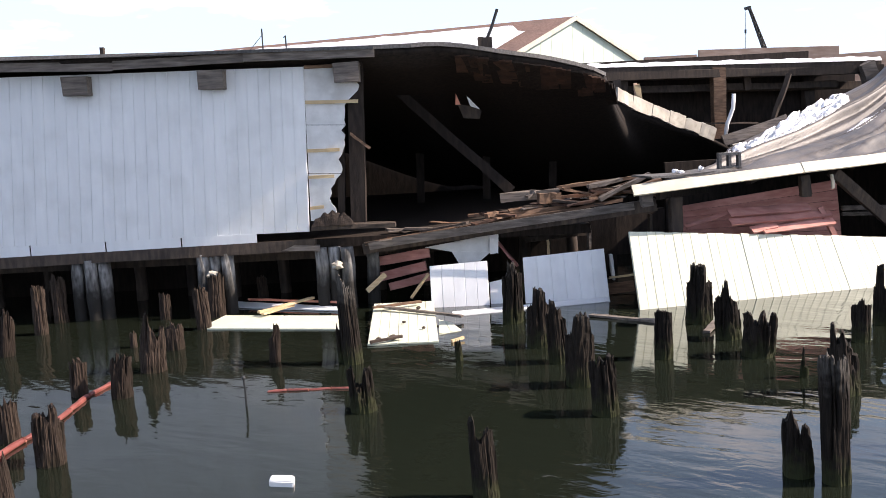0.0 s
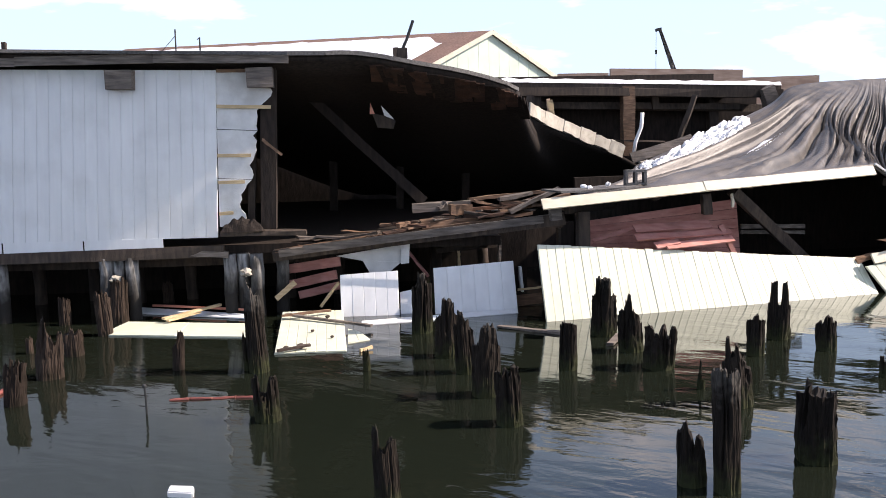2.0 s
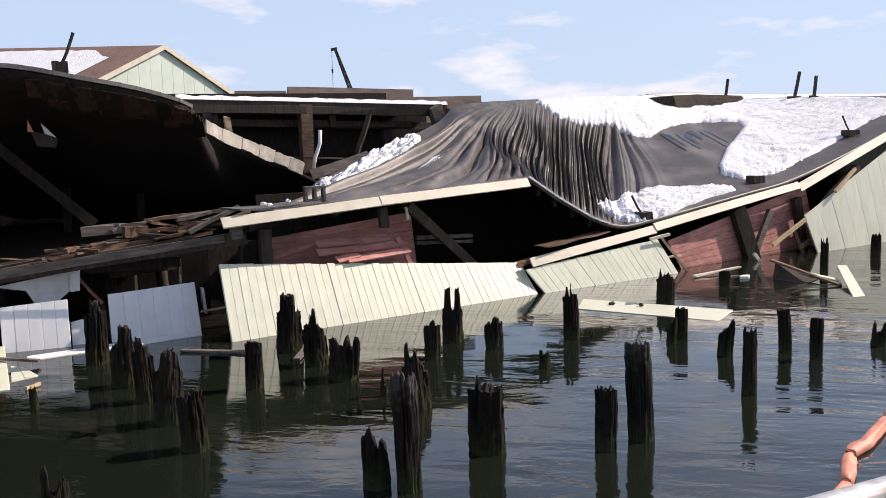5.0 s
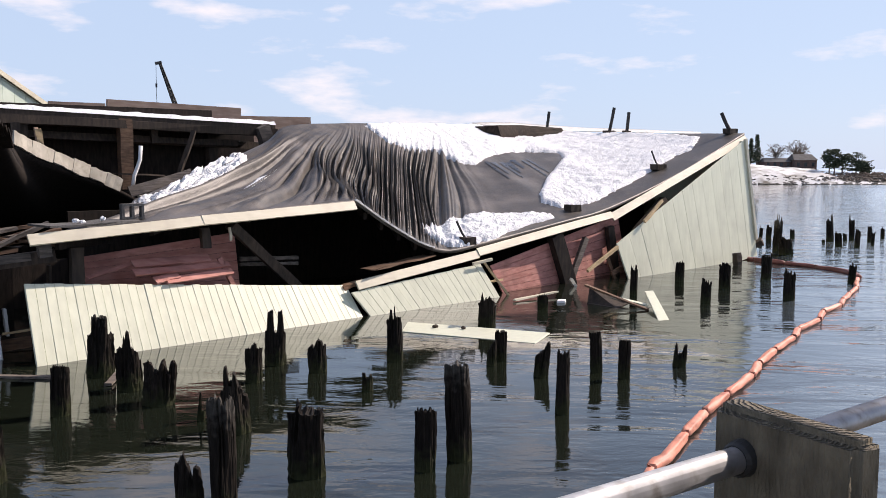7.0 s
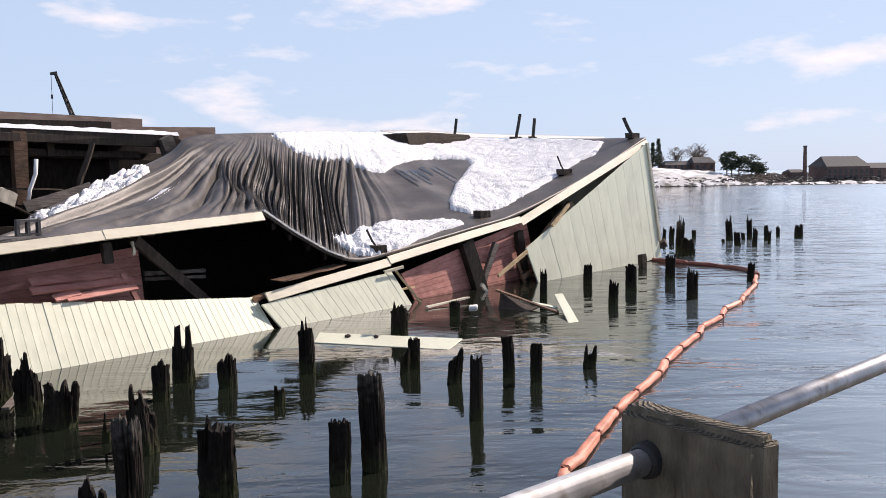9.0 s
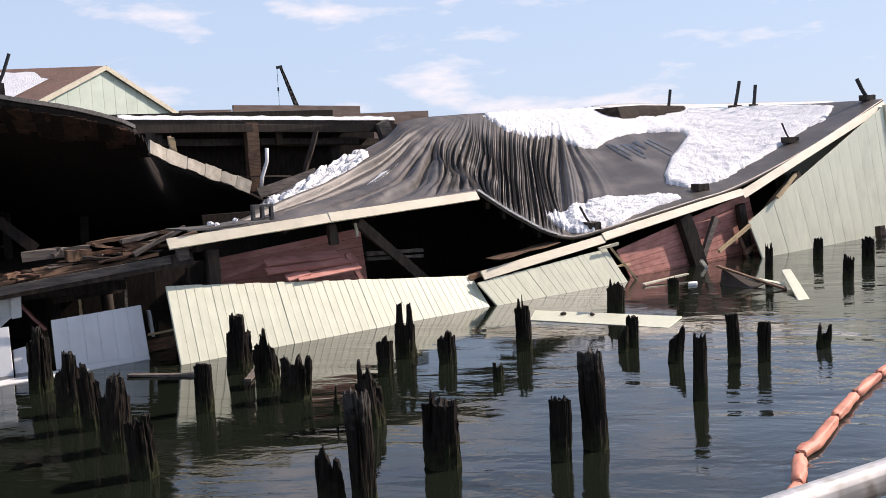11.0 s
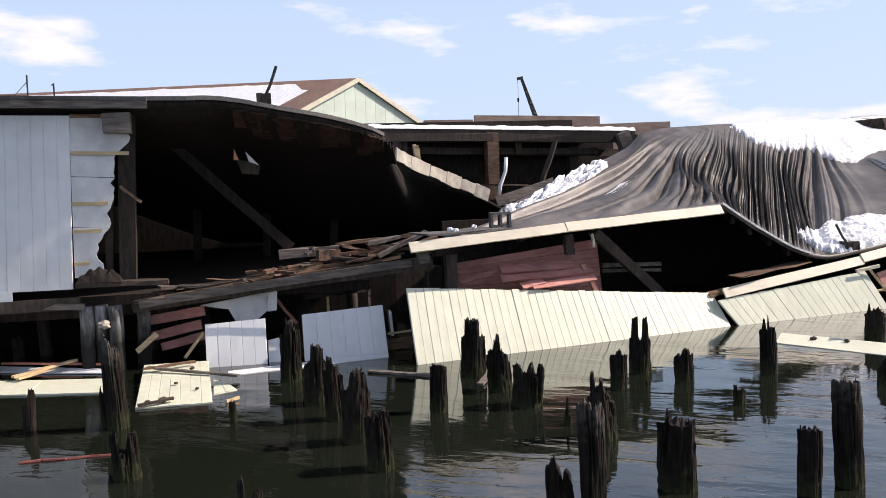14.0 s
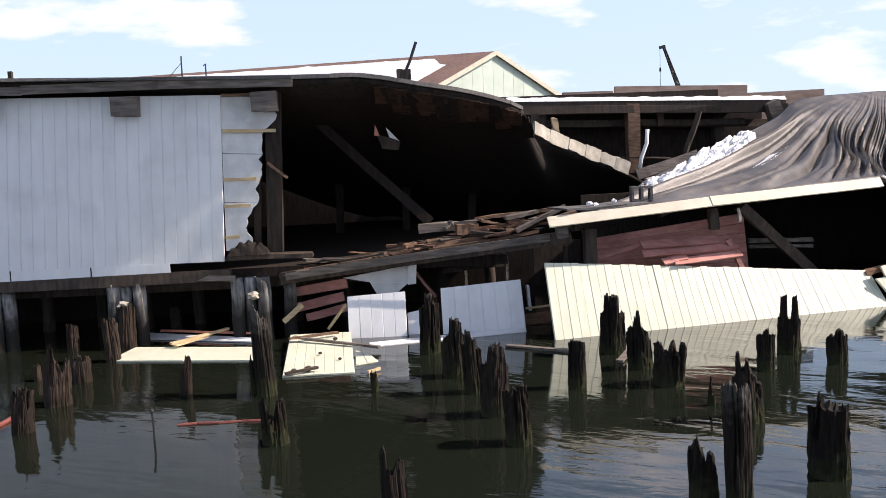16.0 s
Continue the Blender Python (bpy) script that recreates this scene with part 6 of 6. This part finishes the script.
def tree(kind, base, height, width, seed):
    rnd = random.Random(seed)
    t = thing("tree", {"spruce": "dark spruce on the far shore", "pine": "broad dark pine on the far shore", "bare": "bare leafless tree on the far shore"}[kind], "tree", "trees on the far shore")
    bm = bmesh.new()
    base = Vector(base)
    tube(bm, [base - Vector((0, 0, 0.5)), base + Vector((0.1, 0, height * 0.5)), base + Vector((0, 0, height * 0.92))], 0.2, 6, [0.22, 0.15, 0.04])
    if kind == "bare":
        for i in range(26):
            a = rnd.uniform(0, math.tau)
            s = base + Vector((0, 0, height * rnd.uniform(0.25, 0.6)))
            e = base + Vector((math.cos(a) * width * 0.5 * rnd.uniform(0.4, 1), math.sin(a) * width * 0.5, height * rnd.uniform(0.6, 1.0)))
            tube(bm, [s, s.lerp(e, 0.5) + Vector((0, 0, 0.25)), e], 0.06, 4, [0.10, 0.06, 0.03])
    part("trunk", bm, TWIG, t)
    bm = bmesh.new()
    pads = [(rnd.uniform(0, math.tau), width * rnd.uniform(0.05, 0.42), height * rnd.uniform(0.25, 0.95), rnd.uniform(0.7, 1.3)) for _ in range(15)]
    for i in range(520 if kind == "pine" else 420 if kind != "bare" else 300):
        a, u = rnd.uniform(0, math.tau), rnd.random()
        if kind == "spruce":
            r, z = width * 0.5 * (1 - u) ** 0.8 * (0.55 + 0.45 * math.sin(u * 40) ** 2) * rnd.uniform(0.3, 1), height * (0.12 + 0.9 * u)
        elif kind == "pine":
            pa, pr, pz, size = rnd.choice(pads)
            q = Vector((math.cos(pa) * pr, math.sin(pa) * pr, 0)) + Vector((math.cos(a), math.sin(a), 0)) * size * 1.4 * math.sqrt(u)
            a, r, z = math.atan2(q.y, q.x), q.length, pz + rnd.uniform(-0.4, 0.4) * size
        else:
            r, z = width * 0.5 * rnd.uniform(0.5, 1.0) * math.sin(math.pi * (0.2 + 0.75 * u)), height * (0.4 + 0.6 * u)
        clump(bm, base + Vector((math.cos(a) * r, math.sin(a) * r, z)), 0.44 if kind != "bare" else 0.24, rnd)
    part("crown", bm, NEEDLE if kind != "bare" else TWIG, t)
    return t


for i, (kind, px, d, z, h, w) in enumerate((("spruce", 62, 26, 4.4, 8.2, 3.4), ("spruce", 56, 28, 4.4, 7.2, 2.8), ("spruce", 50, 30, 4.4, 5.0, 2.5), ("bare", 96, 27, 4.2, 6.2, 5.4), ("bare", 146, 34, 4.4, 7.2, 6.5), ("bare", 160, 36, 4.2, 6.4, 5.0), ("pine", 160, 16, 2.6, 6.3, 4.5), ("pine", 171, 17, 2.4, 6.5, 5.0), ("pine", 181, 16, 2.2, 5.6, 4.0), ("pine", 198, 14, 2.0, 5.8, 4.2), ("pine", 209, 14, 1.8, 4.2, 3.8), ("bare", 76, 32, 4.0, 4.5, 3.5))):
    tree(kind, shore(px, d, z), h, w, 500 + i)
bm = bmesh.new()
rk = random.Random(9)
for i in range(2600):
    px, q = rk.uniform(-20, 250), rk.random() ** 1.4
    clump(bm, shore(px, 2 + 12 * q, 0.6 + 1.9 * q + rk.uniform(-0.2, 0.5)), rk.uniform(0.2, 0.6), rk)
for i in range(2200):
    px = rk.uniform(215, 860)
    clump(bm, shore(px, 20 + rk.uniform(0, 30), rk.uniform(0.3, 2.6 + 1.2 * noise.noise(Vector((px * 0.03, 0, 0))))), 0.9, rk)
tagged(mesh_object("far_trees", bm, TWIG), "low bare woods along the far shore", "woods", kind="stuff")


def shore_house(name, label, px, d, z, w, h, roof_h, depth, wall_mat, roof_mat, windows):
    b = thing(name, label, "building", "buildings on the far shore")
    c = shore(px, d, z)
    f = lambda x, y, zz: c + along * x + inland * y + Vector((0, 0, zz))
    bm = bmesh.new()
    quad_slab(bm, f(-w / 2, 0, h), f(w / 2, 0, h), f(w / 2, 0, -1), f(-w / 2, 0, -1), depth, inland)
    part("wall", bm, wall_mat, b)
    bm = bmesh.new()
    a = [f(-w / 2 - 0.3, -0.3, h), f(w / 2 + 0.3, -0.3, h), f(w / 2 + 0.3, depth + 0.3, h), f(-w / 2 - 0.3, depth + 0.3, h), f(-w / 2 + w * 0.07, depth / 2, h + roof_h), f(w / 2 - w * 0.07, depth / 2, h + roof_h)]
    vs = [bm.verts.new(p) for p in a]
    for k in ((0, 1, 5, 4), (1, 2, 5), (2, 3, 4, 5), (3, 0, 4), (3, 2, 1, 0)):
        bm.faces.new([vs[q] for q in k])
    part("roof", bm, roof_mat, b)
    for r in range(1 if h < 3.6 else 2):
        for i in range(windows):
            x = -w / 2 + w * (i + 0.5) / windows
            zz = h * (0.35 + 0.35 * r) if h >= 3.6 else h * 0.5
            bm = bmesh.new()
            quad_slab(bm, f(x - 0.35, -0.05, zz + 0.5), f(x + 0.35, -0.05, zz + 0.5), f(x + 0.35, -0.05, zz - 0.5), f(x - 0.35, -0.05, zz - 0.5), 0.1, inland)
            part("window", bm, GLASS, b)
    return b


shore_house("shore_house", "low dark house on the snowy far shore", 90, 22, 4.2, 7.0, 1.3, 1.1, 6, BRICK, DARKROOF, 4)
shore_house("shore_house", "dark gabled house on the snowy far shore", 131, 20, 3.7, 5.8, 2.3, 1.6, 6, BRICK, DARKROOF, 3)
shore_house("mill_building", "large dark brick building with a steep roof by the water", 337, 5, 0.3, 11.5, 4.2, 2.7, 10, BRICK, DARKROOF, 8)
shore_house("shore_house", "low grey shed beside the brick building", 408, 8, 0.4, 8.5, 3.6, 1.4, 8, BRICK, GRAVEL, 4)
shore_house("shore_house", "dark low waterside building", 470, 10, 0.6, 12.0, 3.4, 1.2, 8, BRICK, DARKROOF, 6)
chimney = thing("chimney", "tall dark brick chimney on the far shore", "chimney")
cbase = shore(272, 8, 0)
bm = bmesh.new()
tube(bm, [cbase, cbase + Vector((0, 0, 5)), cbase + Vector((0, 0, 9.6))], 0.5, 10, [0.65, 0.5, 0.42])
stack = part("stack", bm, BRICK, chimney)
bm = bmesh.new()
tube(bm, [cbase + Vector((0, 0, 9.6)), cbase + Vector((0, 0, 10.0))], 0.52, 10)
part("cap", bm, BRICK, stack)
shore_house("boiler_house", "small dark house at the foot of the chimney", 262, 8, 0.5, 4.0, 2.6, 0.8, 5, BRICK, DARKROOF, 2)


# ---- scraps caught on the pilings and panels ----
def crumple(at, size, mat, label, seed, name="plastic_scrap"):
    bm = bmesh.new()
    bmesh.ops.create_icosphere(bm, subdivisions=2, radius=size)
    for v in bm.verts:
        v.co *= 1 + 0.55 * noise.noise(v.co * (2.5 / size) + Vector((seed, 0, 0)))
        v.co.z *= 0.7
    ob = mesh_object(name, bm, mat)
    ob.location = at
    return tagged(ob, label, name.split("_")[0] if name == "snow_lump" else "scrap", "scraps caught on the wreck" if name != "snow_lump" else "")


crumple((-5.58, 21.05, 0.97), 0.14, WORN, "crumpled dirty white plastic caught on a piling head", 1)
crumple((-2.72, 21.10, 1.03), 0.13, WORN, "crumpled dirty white plastic caught under the wall", 2)
crumple((-8.65, 21.48, 1.40), 0.10, FOAM, "small white plastic scrap under the wall", 3)
for i, (p, r) in enumerate((((-1.31, 17.46, 0.10), 0.07), ((-1.58, 17.42, 0.09), 0.05), ((-0.88, 19.92, 0.17), 0.05), ((-1.14, 18.69, 0.13), 0.04), ((-0.73, 18.18, 0.10), 0.04), ((12.79, 18.38, 0.08), 0.07), ((13.25, 17.84, 0.08), 0.06), ((13.76, 16.93, 0.07), 0.06))):
    crumple(p, r, DARKWOOD, "dark wet debris lying on a floating panel", 10 + i)

for i, (a, b, w) in enumerate((((34.61, 25.86, 0.43), (35.06, 25.24, 0.76), 0.30), ((31.46, 23.83, 0.52), (31.51, 23.76, -0.19), 0.26))):
    timber("fender_timber", a, b, w, w, DARKWOOD, None, "dark broken fender timber at the shed's far corner", "timber", "fender timbers", seed=800 + i, up=(0, 1, 0), rough=0.03)


# ---- hollow block on the fallen roof edge ----
block = thing("concrete_block", "grey hollow concrete block on the fallen roof edge", "block")
bc = Vector((6.26, 21.03, 2.95))
for name, dx, dz, w, h in (("web", -0.22, 0, 0.06, 0.34), ("web", 0.0, 0, 0.06, 0.34), ("web", 0.22, 0, 0.06, 0.34), ("face", 0, 0.15, 0.50, 0.05), ("face", 0, -0.15, 0.50, 0.05)):
    bm = bmesh.new()
    c = bc + Vector((dx, 0.003 if name == "face" else 0, dz))
    beam(bm, c - Vector((0, 0.1, 0)), c + Vector((0, 0.1, 0)), w, h, rough=0.004, seed=3)
    part(name, bm, GRAVEL, block)
timber("roof_ledge", (4.11, 20.22, 2.73), (6.22, 20.92, 2.75), 0.9, 0.05, GRAVEL, None, "grey roofing ledge at the broken roof end", "roofing", seed=900, rough=0.02)
for i, p in enumerate(((4.88, 20.36, 2.81), (5.47, 20.47, 2.84), (5.04, 20.49, 2.77))):
    crumple(p, 0.07, SNOW, "small lump of snow lying on the roof ledge", 40 + i, "snow_lump")

# ---- timbers of the rear shed and the valley between the roofs ----
for i, (a, b, w, h, mat, label) in enumerate((((8.55, 29.0, 3.16), (10.55, 29.05, 3.70), 0.08, 0.34, GREYWOOD, "grey sloping roof board in the valley under the snow"), ((8.9, 28.8, 2.96), (11.2, 28.9, 3.22), 0.08, 0.08, GREYWOOD, "thin grey batten lying in the roof valley"), ((6.80, 33.6, 5.25), (6.84, 33.6, 4.50), 0.14, 0.12, TAN, "splintered tan stud end in the rear shed"), ((6.2, 33.9, 5.4), (6.25, 33.9, 3.9), 0.26, 0.22, DARKWOOD, "dark timber post of the rear shed"), ((6.5, 35.0, 5.05), (14.8, 35.6, 4.85), 0.18, 0.26, DARKWOOD, "dark cross beam inside the rear shed"), ((12.6, 34.4, 5.3), (12.0, 34.4, 3.7), 0.16, 0.16, DARKWOOD, "dark leaning brace inside the rear shed"))):
    timber("shed_timber", a, b, w, h, mat, None, label, "timber", "timbers of the rear shed", seed=950 + i, up=(0, 0.3, 0.95) if abs(a[0] - b[0]) > 0.5 else (0, 1, 0), rough=0.025)


def rubble_mound(a, b, height, depth, seed):
    """A low heap of crumbled tar and wood against the foot of a wall."""
    bm = bmesh.new()
    a, b = Vector(a), Vector(b)
    rows = []
    for i in range(25):
        u = i / 24
        row = []
        for k in range(9):
            v = k / 8 * 2 - 1
            h = height * max(0.0, math.sin(math.pi * u)) ** 0.6 * (1 - v * v) * (1 + 0.7 * noise.noise(Vector((u * 7, v * 2, seed))))
            row.append(bm.verts.new(a.lerp(b, u) + Vector((0, v * depth, h))))
        rows.append(row)
    for p, q in zip(rows, rows[1:]):
        for k in range(8):
            bm.faces.new((p[k], q[k], q[k + 1], p[k + 1]))
    return tagged(mesh_object("rubble_mound", bm, INNER), "dark crumbled tar and wood heaped against the torn wall", "rubble")


rubble_mound((-3.24, 21.18, 1.96), (-2.28, 21.18, 1.96), 0.28, 0.14, 3)
